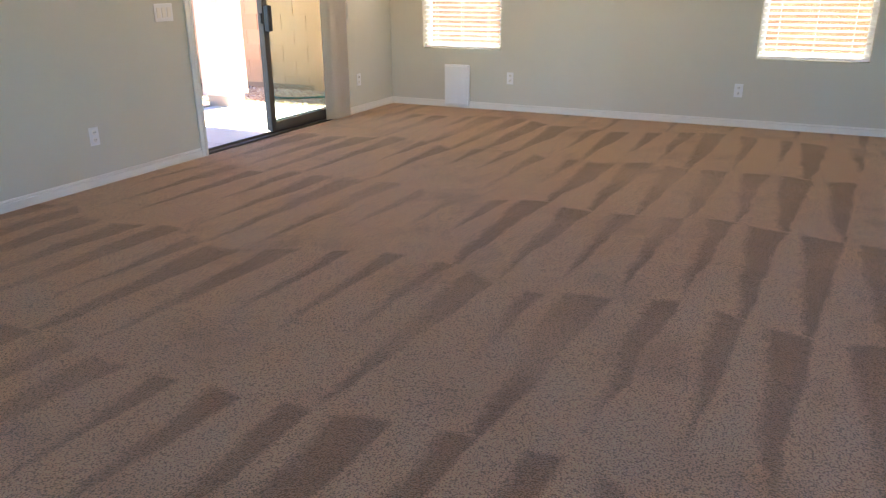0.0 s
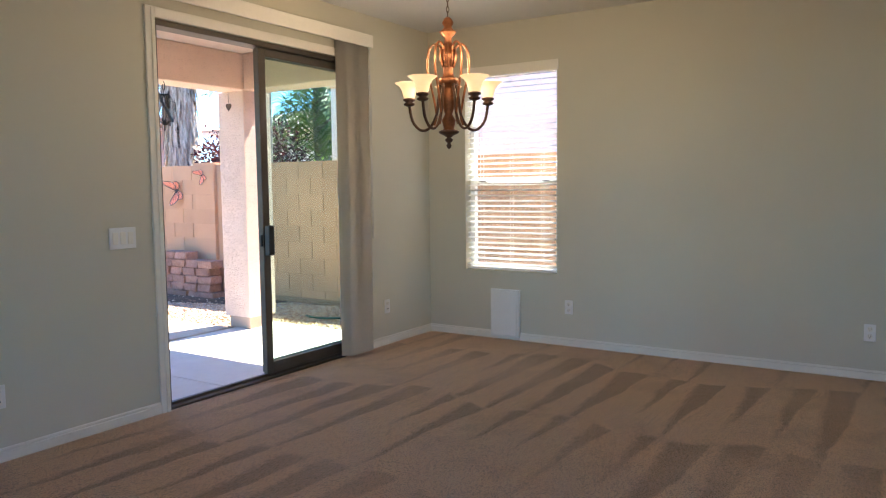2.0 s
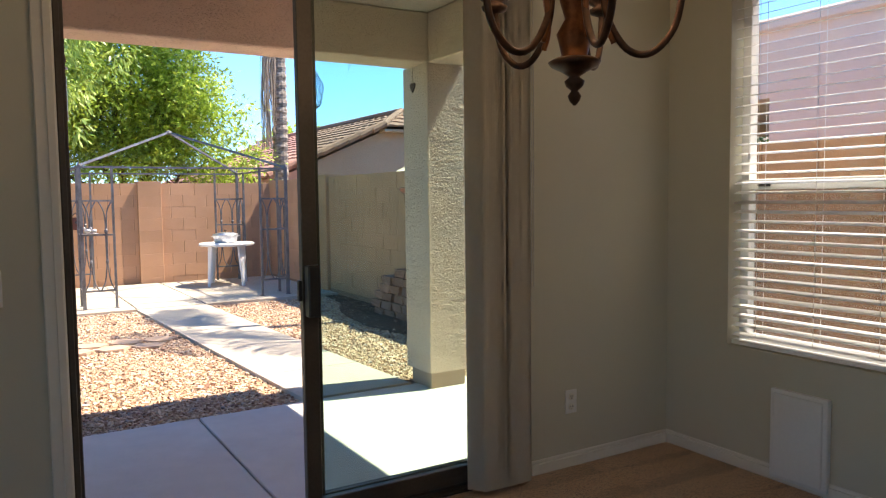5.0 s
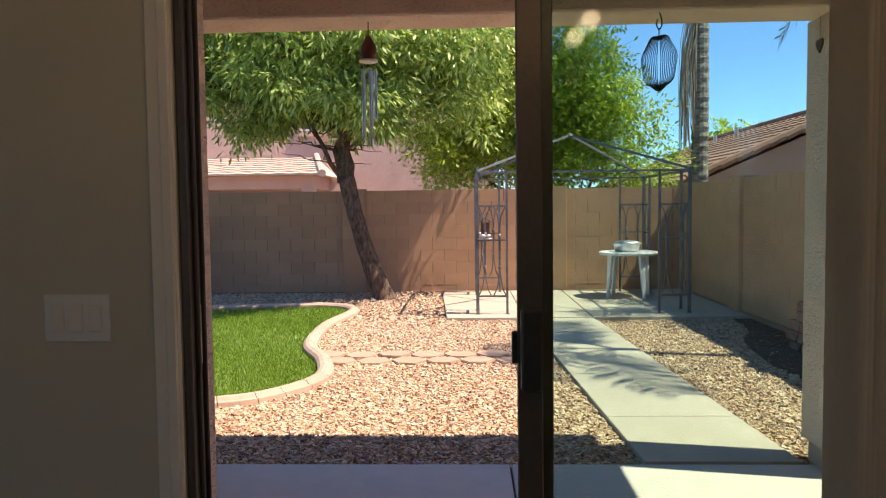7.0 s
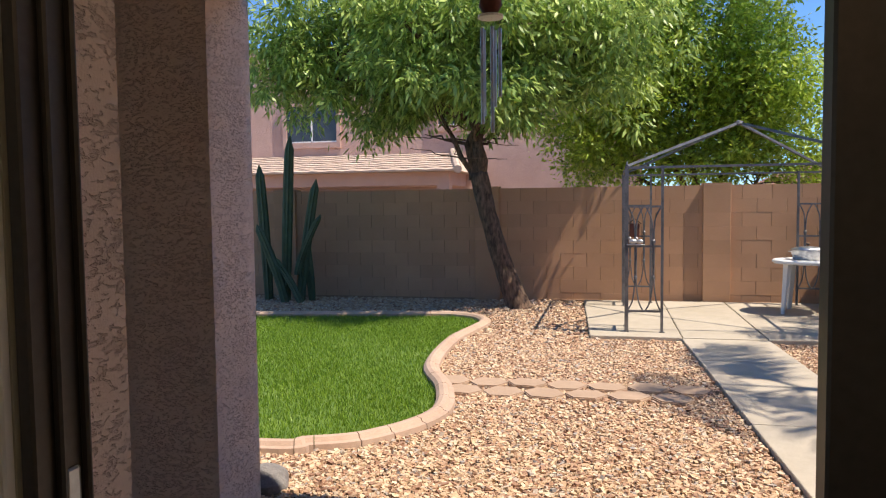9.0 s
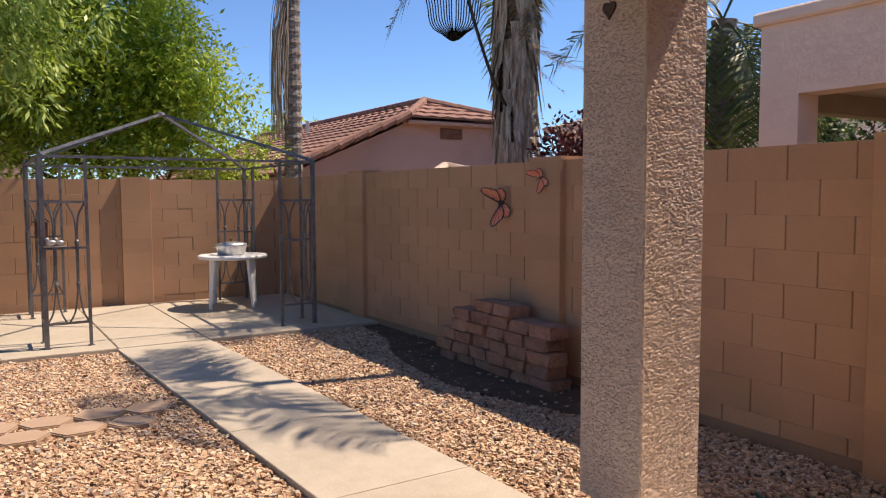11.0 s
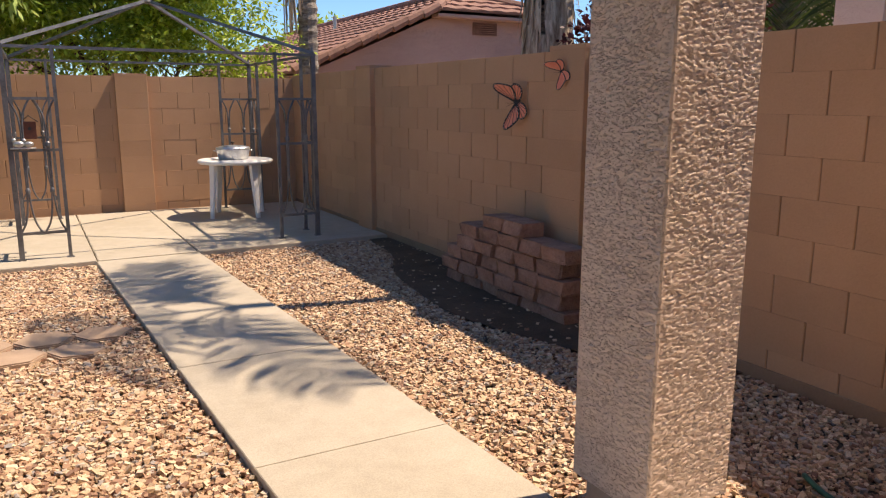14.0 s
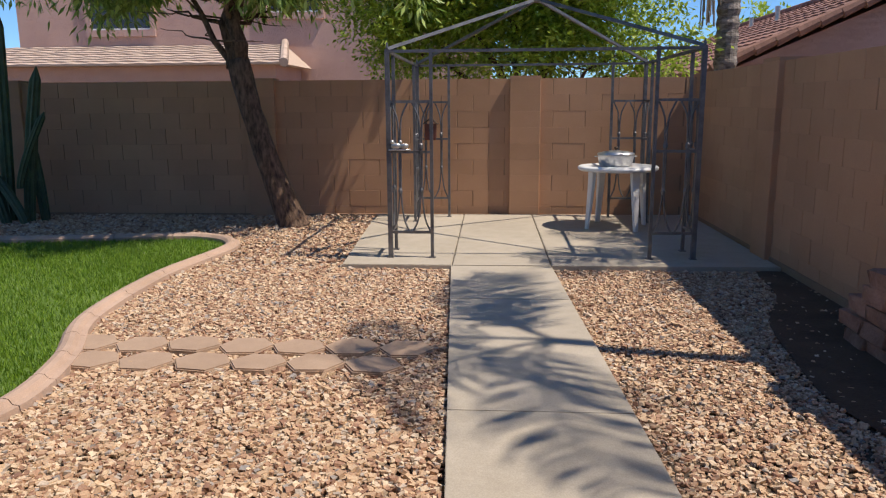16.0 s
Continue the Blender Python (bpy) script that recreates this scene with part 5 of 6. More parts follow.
tree("shade_tree", "leaning sumac tree with a dark trunk and drooping green crown", [(4.93, 15.2, -0.22), (4.85, 15.2, 0.0), (4.64, 15.2, 0.6), (4.47, 15.2, 1.2), (4.33, 15.2, 1.8)], (0.22, 0.165, 0.138, 0.128, 0.14),
     [((4.3, 15.2, 1.7), (4.2, 15.3, 3.2), 0.11), ((4.34, 15.2, 1.68), (4.62, 15.1, 3.3), 0.105), ((4.36, 15.2, 1.6), (3.7, 14.9, 2.95), 0.05), ((4.15, 15.2, 2.6), (2.3, 15.0, 3.5), 0.06),
      ((4.15, 15.2, 2.6), (2.9, 16.3, 3.9), 0.06), ((4.55, 15.1, 2.8), (5.9, 15.0, 3.5), 0.06), ((4.55, 15.1, 2.8), (5.2, 16.2, 4.2), 0.06), ((4.3, 15.2, 2.9), (3.6, 13.9, 3.7), 0.06),
      ((4.4, 15.1, 2.9), (5.0, 13.9, 3.6), 0.055), ((4.3, 15.2, 3.2), (4.2, 15.2, 5.0), 0.06), ((3.0, 15.1, 3.2), (0.9, 15.2, 3.3), 0.04), ((4.3, 15.2, 3.2), (2.6, 14.6, 4.6), 0.05), ((4.5, 15.2, 3.2), (6.0, 15.6, 4.6), 0.05), ((4.2, 15.2, 2.6), (3.1, 15.75, 3.0), 0.05), ((4.45, 15.2, 2.6), (5.5, 15.7, 3.1), 0.05), ((3.3, 15.2, 3.0), (1.7, 15.7, 3.1), 0.04)],
     9, 1500, 60, 0.135, 0.135, 0.75, M["leaf"], 11, (0.36, 0.4, 0.3), 2.58)
tree("mesquite_tree", "airy light-green mesquite tree behind the back wall", [(7.9, 18.6, -0.26), (7.88, 18.6, 0.6), (7.8, 18.6, 1.3)], (0.16, 0.13, 0.11),
     [((7.8, 18.6, 1.2), (6.6, 18.4, 3.1), 0.07), ((7.8, 18.6, 1.2), (7.6, 18.6, 3.7), 0.07), ((7.85, 18.6, 1.2), (8.7, 18.5, 3.2), 0.07), ((7.8, 18.6, 1.2), (5.9, 18.6, 2.2), 0.05),
      ((7.85, 18.6, 1.2), (9.4, 18.6, 2.1), 0.05), ((7.7, 18.6, 2.4), (7.1, 18.5, 4.6), 0.05), ((8.2, 18.5, 2.4), (8.6, 18.8, 4.2), 0.05), ((7.0, 18.5, 2.6), (5.9, 18.8, 3.8), 0.04), ((7.4, 18.5, 3), (6.3, 18.5, 4.9), 0.04)],
     12, 1800, 52, 0.13, 0.1, 0.2, M["leaf2"], 23, (0.3, 0.34, 0.27), 1.62, 0.2)


def shrub(name, label, at, rad, tufts, per, leafm, seed, size=0.07):
    r = random.Random(seed)
    t = thing(name, label, "shrub", at=at)
    bm = bmesh.new()
    cs = []
    for k in range(tufts):
        a, e = r.uniform(0, 2 * math.pi), r.uniform(0.0, 1.0)
        q = r.uniform(0.35, 1.0) ** 0.5
        cs.append((rad[0] * q * math.cos(a) * math.sqrt(1 - (e - 0.4) ** 2), rad[1] * q * math.sin(a), rad[2] * (0.25 + 0.75 * e * r.uniform(0.7, 1.0))))
        if k % 6 == 0:
            tube(bm, limb_pts((0, 0, 0), cs[-1], 0.08, r), [0.03 * (1 - 0.8 * i / 6) for i in range(7)], 5)
    part("branches", bm, M["bark"], t)
    part("crown", leaves_mesh("crown", cs, per, 0.11, size, -0.1, leafm, seed, 0.28), None, t, "dense crown of small leaves")
    return t


shrub("plum_shrub", "dark purple-leaved plum shrub behind the side wall", (12.2, 11.3, -0.26), (0.9, 0.9, 2.6), 420, 26, M["plum"], 31)
shrub("green_shrub", "green leafy shrub behind the side wall", (13.0, 10.3, -0.26), (0.6, 0.6, 2.1), 150, 24, M["leaf"], 32)
shrub("citrus_shrub", "dark green hedge shrub under the far patio cover", (16.6, 9.2, -0.26), (0.8, 3.6, 3.2), 620, 26, M["leafdark"], 33, 0.11)
shrub("far_tree", "light-green tree top far behind the roof", (19.0, 40.0, -0.26), (2.0, 1.2, 5.6), 180, 24, M["leaf2"], 34, 0.25)


# ---- palms ----
def frond_mesh(length, droop, seed, leafm, leaflet=0.42):
    r = np.random.default_rng(seed)
    n = 46
    V, F = [], []
    def q(t):
        return np.array([length * t * (1 - 0.22 * t * droop), 0, length * (0.42 * t - droop * 0.75 * t * t)])
    for i in range(n):
        t = 0.14 + 0.86 * i / n
        p, p2 = q(t), q(min(1, t + 0.02))
        d = (p2 - p) / (np.linalg.norm(p2 - p) + 1e-9)
        for sgn in (-1, 1):
            ln = leaflet * (0.55 + 0.9 * math.sin(math.pi * min(1, t * 0.95))) * r.uniform(0.8, 1.15)
            out = d * 0.55 + np.array([0, sgn * 0.8, 0.15]) + r.normal(0, 0.08, 3)
            out /= np.linalg.norm(out)
            a, b = p, p + out * ln * 0.55
            c = b + (out + np.array([0, 0, -0.9])) * ln * 0.42
            wv = d * 0.016
            k = len(V)
            V += [tuple(a - wv * 0.6), tuple(a + wv * 0.6), tuple(b + wv), tuple(b - wv), tuple(c)]
            F += [(k, k + 1, k + 2, k + 3), (k + 3, k + 2, k + 4)]
    pts = [q(t) for t in np.linspace(0, 1, 9)]
    for i in range(8):
        a, b = pts[i], pts[i + 1]
        w0, w1 = 0.022 * (1 - i / 9), 0.022 * (1 - (i + 1) / 9)
        k = len(V)
        V += [(a[0], -w0, a[2]), (a[0], w0, a[2]), (a[0], 0, a[2] + w0), (b[0], -w1, b[2]), (b[0], w1, b[2]), (b[0], 0, b[2] + w1)]
        F += [(k, k + 1, k + 4, k + 3), (k + 1, k + 2, k + 5, k + 4), (k + 2, k, k + 3, k + 5)]
    return raw_mesh("frond", V, F, leafm)


FRONDS = [frond_mesh(2.3, d, k, M["palmleaf"]) for k, d in enumerate((0.75, 1.0, 1.3))]
DEAD = [frond_mesh(1.7, d, 10 + k, M["deadleaf"], 0.3) for k, d in enumerate((1.6, 2.0))]


def palm(name, label, at, height, r0, count, dead, seed, shag=False, scale=1.0, lowest=-35, fan=(0, 360)):
    r = random.Random(seed)
    t = thing(name, label, "palm tree", "palms", at=at)
    bm = bmesh.new()
    rings = int(height / 0.09)
    pts = [(0.03 * math.sin(i * 0.05), 0.02 * math.sin(i * 0.07), height * i / rings) for i in range(rings + 1)]
    tube(bm, pts, [r0 * (r.uniform(1.03, 1.14) if i % 2 else r.uniform(0.95, 1.03)) * (1.25 - 0.25 * min(1, i / 12)) for i in range(rings + 1)], 14)
    part("trunk", bm, M["palmbark"], t, "ringed grey-brown trunk", False)
    if shag:
        for k in range(240):
            sb = bmesh.new()
            a, z = r.uniform(0, 2 * math.pi), r.uniform(1.0, height)
            rr = r0 * r.uniform(1.05, 1.35)
            ln = r.uniform(0.4, 1.0)
            w = r.uniform(0.03, 0.085)
            base = Vector((rr * math.cos(a), rr * math.sin(a), z))
            mid = Vector((rr * 1.12 * math.cos(a + 0.1), rr * 1.12 * math.sin(a + 0.1), z - ln * 0.5))
            tip = Vector((rr * r.uniform(1.1, 1.6) * math.cos(a + 0.15), rr * r.uniform(1.1, 1.6) * math.sin(a + 0.15), z - ln))
            tan = Vector((-math.sin(a), math.cos(a), 0)) * w
            v = [sb.verts.new(x) for x in (base - tan, base + tan, mid + tan * 0.8, mid - tan * 0.8, tip)]
            sb.faces.new((v[0], v[1], v[2], v[3]))
            sb.faces.new((v[3], v[2], v[4]))
            part("sheath", sb, M["palmfibre"], t, "dead leaf sheath")
    for k in range(count):
        f = part("frond", FRONDS[k % 3], None, t)
        f.matrix_local = pose(0, 0, height, 0, 0, fan[0] + (fan[1] - fan[0]) * k / count + r.uniform(-14, 14)) @ pose(0, 0, 0, 0, -r.uniform(lowest, 50), 0) @ Matrix.Scale(scale * r.uniform(0.85, 1.1), 4)
    for k in range(dead):
        f = part("dead_frond", DEAD[k % 2], None, t, "hanging dead frond")
        f.matrix_local = pose(0, 0, height - r.uniform(0.05, 0.4), 0, 0, r.uniform(0, 360)) @ pose(0, 0, 0, 0, r.uniform(35, 75), 0) @ Matrix.Scale(r.uniform(0.7, 1.0), 4)
    return t


palm("queen_palm", "tall ringed palm trunk with dead fronds behind the back wall", (10.62, 17.6, -0.26), 8.6, 0.15, 11, 3, 41)
palm("shaggy_palm", "shaggy palm with peeling sheaths behind the side wall", (12.15, 13.2, -0.26), 4.7, 0.22, 11, 6, 42, True, 1.0, 0)
palm("drooping_palm", "low green palm with drooping fronds behind the wall", (13.6, 11.0, -0.26), 3.7, 0.14, 14, 2, 43, False, 0.95, -60)
# added palm, kept out of sight, that throws the frond shadow on the walk
palm("shadow_palm", "slender palm added behind the side wall to cast frond shadow on the walk", (11.3, 10.05, -0.26), 6.5, 0.06, 7, 0, 44, False, 0.98, -35, (80, 300))
# long dead spathe strands hanging on the tall trunk
sp = thing("palm_strands", "long hanging brown seed strands on the palm trunk", "palm strands", at=(10.42, 17.5, 2.0))
for k in range(64):
    x, y = random.uniform(-0.16, 0.12), random.uniform(-0.08, 0.08)
    z1 = random.uniform(2.2, 3.2)
    z0 = random.uniform(0.3, 1.4)
    bm = tube(bmesh.new(), spline([(x * 0.4 + 0.08, y, z1), (x, y, (z0 + z1) / 2 + 0.2), (x + random.uniform(-0.05, 0.05), y, z0)], 4), random.uniform(0.005, 0.013), 4)
    part("strand", bm, M["palmfibre"], sp)
cable = solid("guy_cable", tube(bmesh.new(), spline([(12.05, 13.1, 2.35), (11.6, 13.0, 2.9), (11.1, 12.9, 4.0), (10.75, 12.8, 5.2)], 5), 0.022, 6), M["black"], "dark stem leaning from the palm trunk", "stem")

# ---- cactus ----
ca = thing("columnar_cactus", "cluster of dark green columnar cactus against the back wall", "cactus", at=(1.1, 15.45, GZ))
def cactus_arm(base, lean, h, r):
    bm = bmesh.new()
    seg = 16
    rings = []
    for i in range(13):
        t = i / 12
        rr = r * (0.8 + 0.2 * math.sin(t * 3)) * (1 if t < 0.9 else math.sqrt(max(0.02, 1 - ((t - 0.9) / 0.1) ** 2)))
        c = Vector(base) + Vector((lean[0] * t ** 1.3, lean[1] * t, h * t))
        rings.append([bm.verts.new(c + Vector((math.cos(2 * math.pi * k / seg), math.sin(2 * math.pi * k / seg), 0)) * rr * (1.12 if k % 2 else 0.85)) for k in range(seg)])
    for a, b in zip(rings, rings[1:]):
        for k in range(seg):
            bm.faces.new((a[k], a[(k + 1) % seg], b[(k + 1) % seg], b[k]))
    bm.faces.new(rings[-1])
    return bm
for base, lean, h, r in (((0.05, 0, 0), (0.12, 0), 2.65, 0.075), ((0.3, 0, 0), (0.3, 0), 1.95, 0.07), ((0.28, -0.1, 0.45), (0.42, 0), 0.95, 0.05), ((0.12, -0.2, 0), (-0.45, 0), 1.25, 0.07), ((0.4, -0.25, 0), (-0.5, 0.1), 0.75, 0.06), ((-0.3, 0.1, 0), (-0.12, 0), 2.2, 0.075), ((0.45, 0.1, 0), (-0.1, 0), 1.1, 0.06)):
    part("stem", cactus_arm(base, lean, h, r), M["cactus"], ca, "ribbed green stem")


# ---- neighbouring houses ----
def tile_rows(parent, corners, rows, per, material):
    """Rows of roof tiles on the plane a-b (eave) to d-c (ridge), each row one lapped course."""
    a, b, c, d = (Vector(p) for p in corners)
    nrm = (b - a).cross(d - a).normalized()
    if nrm.z < 0:
        nrm = -nrm
    for i in range(rows):
        t0, t1 = i / rows, min(1, (i + 1.12) / rows)
        l0, r0, l1, r1 = a.lerp(d, t0), b.lerp(c, t0), a.lerp(d, t1), b.lerp(c, t1)
        bm = bmesh.new()
        n = max(2, int(per * (r0 - l0).length))
        lo, hi = [], []
        for k in range(n + 1):
            s = k / n
            wave = 0.022 * (1 if k % 2 else 0)
            lo.append(bm.verts.new(l0.lerp(r0, s) + nrm * (0.045 + wave)))
            hi.append(bm.verts.new(l1.lerp(r1, s) + nrm * (0.012 + wave)))
        und = [bm.verts.new(l0.lerp(r0, k / n)) for k in range(n + 1)]
        for k in range(n):
            bm.faces.new((lo[k], lo[k + 1], hi[k + 1], hi[k]))
            bm.faces.new((und[k], und[k + 1], lo[k + 1], lo[k]))
        part("tile_course", bm, material, parent)


def hip_house(name, label, x0, x1, y0, y1, eave, ridge, wall_m, tile_m, hip_front=True, over=0.35):
    h = thing(name, label, "house", "neighbouring houses", at=(0, 0, -0.26))
    e, rz = eave + 0.26, ridge + 0.26
    bm = bmesh.new()
    box(bm, x0, x1, y0, y1, 0, e)
    part("wall", bm, wall_m, h)
    X0, X1, Y0, Y1 = x0 - over, x1 + over, y0 - over, y1 + over
    w = min(X1 - X0, Y1 - Y0) / 2
    if X1 - X0 < Y1 - Y0:
        ra, rb = (X0 + w, Y0 + w, rz), (X0 + w, Y1 - w, rz)
        faces = [((X0, Y1, e), (X0, Y0, e), ra, rb), ((X0, Y0, e), (X1, Y0, e), ra, ra), ((X1, Y0, e), (X1, Y1, e), rb, ra)]
    else:
        ra, rb = (X0 + w, Y0 + w, rz), (X1 - w, Y0 + w, rz)
        faces = [((X0, Y0, e), (X1, Y0, e), rb, ra), ((X0, Y1, e), (X0, Y0, e), ra, ra), ((X1, Y0, e), (X1, Y1, e), rb, rb)]
    core = bmesh.new()
    base = [core.verts.new(p) for p in ((X0, Y0, e), (X1, Y0, e), (X1, Y1, e), (X0, Y1, e))]
    A, B = core.verts.new(ra), core.verts.new(rb)
    core.faces.new(base[::-1])
    if X1 - X0 < Y1 - Y0:
        core.faces.new((base[0], base[1], A)), core.faces.new((base[1], base[2], B, A)), core.faces.new((base[2], base[3], B)), core.faces.new((base[3], base[0], A, B))
    else:
        core.faces.new((base[0], base[1], B, A)), core.faces.new((base[1], base[2], B)), core.faces.new((base[2], base[3], A, B)), core.faces.new((base[3], base[0], A))
    roofp = part("roof", core, tile_m, h, "tiled hip roof")
    for q in faces:
        tile_rows(roofp, q, 12, 5.0, tile_m)
    fb = bmesh.new()
    box(fb, X0 + 0.02, X1 - 0.02, Y0 + 0.02, Y1 - 0.02, e - 0.08, e - 0.005)
    part("fascia", fb, wall_m, h)
    for p, q in (((X0, Y0, e), ra), ((X1, Y0, e), ra if X1 - X0 < Y1 - Y0 else rb), (ra, rb)):
        p, q = Vector(p), Vector(q)
        n = max(3, int((q - p).length / 0.36))
        for k in range(n):
            s, t = p.lerp(q, k / n), p.lerp(q, (k + 1.08) / n)
            part("ridge_tile", tube(bmesh.new(), [s + Vector((0, 0, 0.05)), t + Vector((0, 0, 0.075))], [0.1, 0.085], 8), tile_m, roofp)
    return h


# pink house beyond the corner of the yard: a long roof slope to one side, a half hip over the end wall
hh = thing("pink_house", "pink stucco house with a half-hipped red-brown tile roof", "house", "neighbouring houses", at=(0, 0, -0.26))
bm = bmesh.new()
prof = ((11.2, 0), (11.2, 2.02), (13.98, 3.2), (16.8, 3.2), (16.8, 0))
front, back = ([bm.verts.new((x, y, z)) for x, z in prof] for y in (19.6, 33.0))
bm.faces.new(front), bm.faces.new(back)
for k in range(5):
    bm.faces.new((front[k], front[(k + 1) % 5], back[(k + 1) % 5], back[k]))
part("wall", bm, M["pink"], hh)
W0, W1, A0, A1 = (10.9, 19.25, 2.03), (10.9, 33.2, 2.03), (13.9, 19.25, 3.32), (13.9, 33.2, 3.32)
E0, E1, R0, R1 = (17.15, 19.25, 3.32), (17.15, 33.2, 3.32), (15.05, 20.5, 3.82), (15.05, 33.2, 3.82)
bm = bmesh.new()
vs = {k: bm.verts.new(p) for k, p in (("W0", W0), ("W1", W1), ("A0", A0), ("A1", A1), ("E0", E0), ("E1", E1), ("R0", R0), ("R1", R1))}
for f in (("W1", "W0", "A0", "A1"), ("A1", "A0", "R0", "R1"), ("A0", "E0", "R0"), ("E0", "E1", "R1", "R0")):
    bm.faces.new([vs[k] for k in f])
bmesh.ops.solidify(bm, geom=list(bm.faces), thickness=0.05)
hroof = part("roof", bm, M["tile_red"], hh, "red-brown tiled roof")
tile_rows(hroof, (W1, W0, A0, A1), 10, 5.0, M["tile_red"])
tile_rows(hroof, (A1, A0, R0, R1), 4, 5.0, M["tile_red"])
tile_rows(hroof, (A0, E0, R0, R0), 4, 5.0, M["tile_red"])
tile_rows(hroof, (E0, E1, R1, R0), 6, 5.0, M["tile_red"])
for p, q in ((W0, A0), (A0, R0), (E0, R0), (R0, R1)):
    p, q = Vector(p), Vector(q)
    n = max(3, int((q - p).length / 0.36))
    for k in range(n):
        part("ridge_tile", tube(bmesh.new(), [p.lerp(q, k / n) + Vector((0, 0, 0.04)), p.lerp(q, (k + 1.08) / n) + Vector((0, 0, 0.065))], [0.1, 0.085], 8), M["tile_red"], hroof)
bm = bmesh.new()
box(bm, 13.95, 17.1, 19.3, 19.59, 3.2, 3.27, 0.01)
part("fascia", bm, M["pink"], hh, "pink boxed eave")
bm = bmesh.new()
for k in range(6):
    obox(bm, pose(15.23, 19.57, 2.92 + 0.04 * k, 25, 0, 0), 0.56, 0.05, 0.012)
box(bm, 14.93, 15.53, 19.585, 19.6, 2.9, 3.16)
part("gable_vent", bm, M["tile_red"], hh, "louvred brown vent")
for vx, vy in ((14.1, 25.5), (14.3, 28.0), (14.4, 31.0)):
    part("vent_pipe", tube(bmesh.new(), [(vx, vy, 3.2), (vx, vy, 3.78)], 0.06, 8), M["tin"], hh)
hip_house("low_shed", "small low tile-roofed garden shed", 12.05, 13.3, 15.2, 16.4, 1.56, 1.76, M["pink"], M["tile_tan"], over=0.15)
hip_house("far_house", "cream house with a pale tile roof beyond the palms", 18.5, 26.0, 12.5, 19.5, 3.0, 4.2, M["cream"], M["tile_tan"])

# two-storey pink house behind the back wall
ph = thing("two_storey_house", "two-storey pink stucco house with a tiled lower roof", "house", "neighbouring houses", at=(0, 0, -0.26))
bm = bmesh.new()
box(bm, -7.6, 7.2, 29.6, 38, 0, 7.2)
part("wall", bm, M["pink"], ph)
bm = bmesh.new()
box(bm, -12, 1.35, 26.9, 29.59, 2.2, 2.61)
box(bm, 0.95, 1.35, 26.9, 27.3, 0, 2.2)
part("porch_beam", bm, M["pink"], ph, "pink stucco porch beam")
core = bmesh.new()
vs = [core.verts.new(p) for p in ((-12, 26.5, 2.62), (1.7, 26.5, 2.62), (1.7, 29.58, 2.62), (-12, 29.58, 2.62), (-12, 29.58, 3.34), (0.9, 29.58, 3.34))]
core.faces.new((vs[0], vs[1], vs[5], vs[4])), core.faces.new((vs[1], vs[2], vs[5])), core.faces.new((vs[0], vs[3], vs[2], vs[1]))
rp = part("lower_roof", core, M["tile_tan"], ph, "pale tiled lean-to roof")
tile_rows(rp, ((-12, 26.5, 2.62), (1.7, 26.5, 2.62), (0.9, 29.58, 3.34), (-12, 29.58, 3.34)), 8, 3.0, M["tile_tan"])
for k in range(9):
    p, q = Vector((1.7, 26.5, 2.66)), Vector((0.9, 29.58, 3.4))
    part("ridge_tile", tube(bmesh.new(), [p.lerp(q, k / 9), p.lerp(q, (k + 1.1) / 9) + Vector((0, 0, 0.03))], [0.13, 0.1], 8), M["tile_tan"], rp)
def house_window(parent, x0, x1, y, z0, z1):
    bm = bmesh.new()
    for a in ((x0 - 0.15, x1 + 0.15, y - 0.08, y + 0.01, z0 - 0.2, z0), (x0 - 0.15, x1 + 0.15, y - 0.08, y + 0.01, z1, z1 + 0.2), (x0 - 0.15, x0, y - 0.08, y + 0.01, z0, z1), (x1, x1 + 0.15, y - 0.08, y + 0.01, z0, z1)):
        box(bm, *a)
    w = part("window", bm, M["pink"], parent, "window with a stucco surround")
    bm = bmesh.new()
    box(bm, (x0 + x1) / 2 - 0.03, (x0 + x1) / 2 + 0.03, y - 0.04, y + 0.01, z0, z1)
    box(bm, x0, x1, y - 0.04, y + 0.01, z0, z0 + 0.05)
    part("window_frame", bm, M["plastic"], w, "white frame")
    bm = bmesh.new()
    box(bm, x0, x1, y - 0.02, y - 0.005, z0, z1)
    part("pane", bm, M["darkroom"], w, "dark reflecting pane")
house_window(ph, -5.2, -3.3, 29.59, 3.85, 5.15)
house_window(ph, 0.4, 2.0, 29.59, 4.3, 5.15)

# neighbour to the side: stucco patio with a parapet, and the house behind
np_ = thing("neighbour_patio", "cream stucco covered patio with a parapet roof", "house", "neighbouring houses", at=(0, 0, -0.26))
bm = boxes((12.0, 12.3, 8.98, 9.36, 0, 2.48), (12.0, 12.3, 3.5, 7.1, 0, 2.48), (12.0, 12.3, 3.5, 9.36, 2.48, 3.12))
part("parapet_wall", bm, M["cream"], np_)
bm = bmesh.new()
box(bm, 11.94, 12.36, 3.44, 9.42, 3.12, 3.24, 0.02)
part("coping", bm, M["cream"], np_, "moulded cream coping")
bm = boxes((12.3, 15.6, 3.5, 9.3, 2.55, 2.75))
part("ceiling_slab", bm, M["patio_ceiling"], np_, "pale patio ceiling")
bm = boxes((15.2, 15.6, 3.5, 9.3, 2.36, 2.55), (15.2, 15.6, 8.85, 9.3, 0, 2.36), (12.3, 15.2, 9.1, 9.3, 2.36, 2.55))
part("back_beam", bm, M["stucco_tan"], np_, "tan stucco beam and post")
nh = thing("grey_house", "pale grey two-storey neighbouring house", "house", "neighbouring houses", at=(0, 0, -0.26))
bm = bmesh.new()
box(bm, 12.0, 20, -8, 3.48, 0, 5.8)
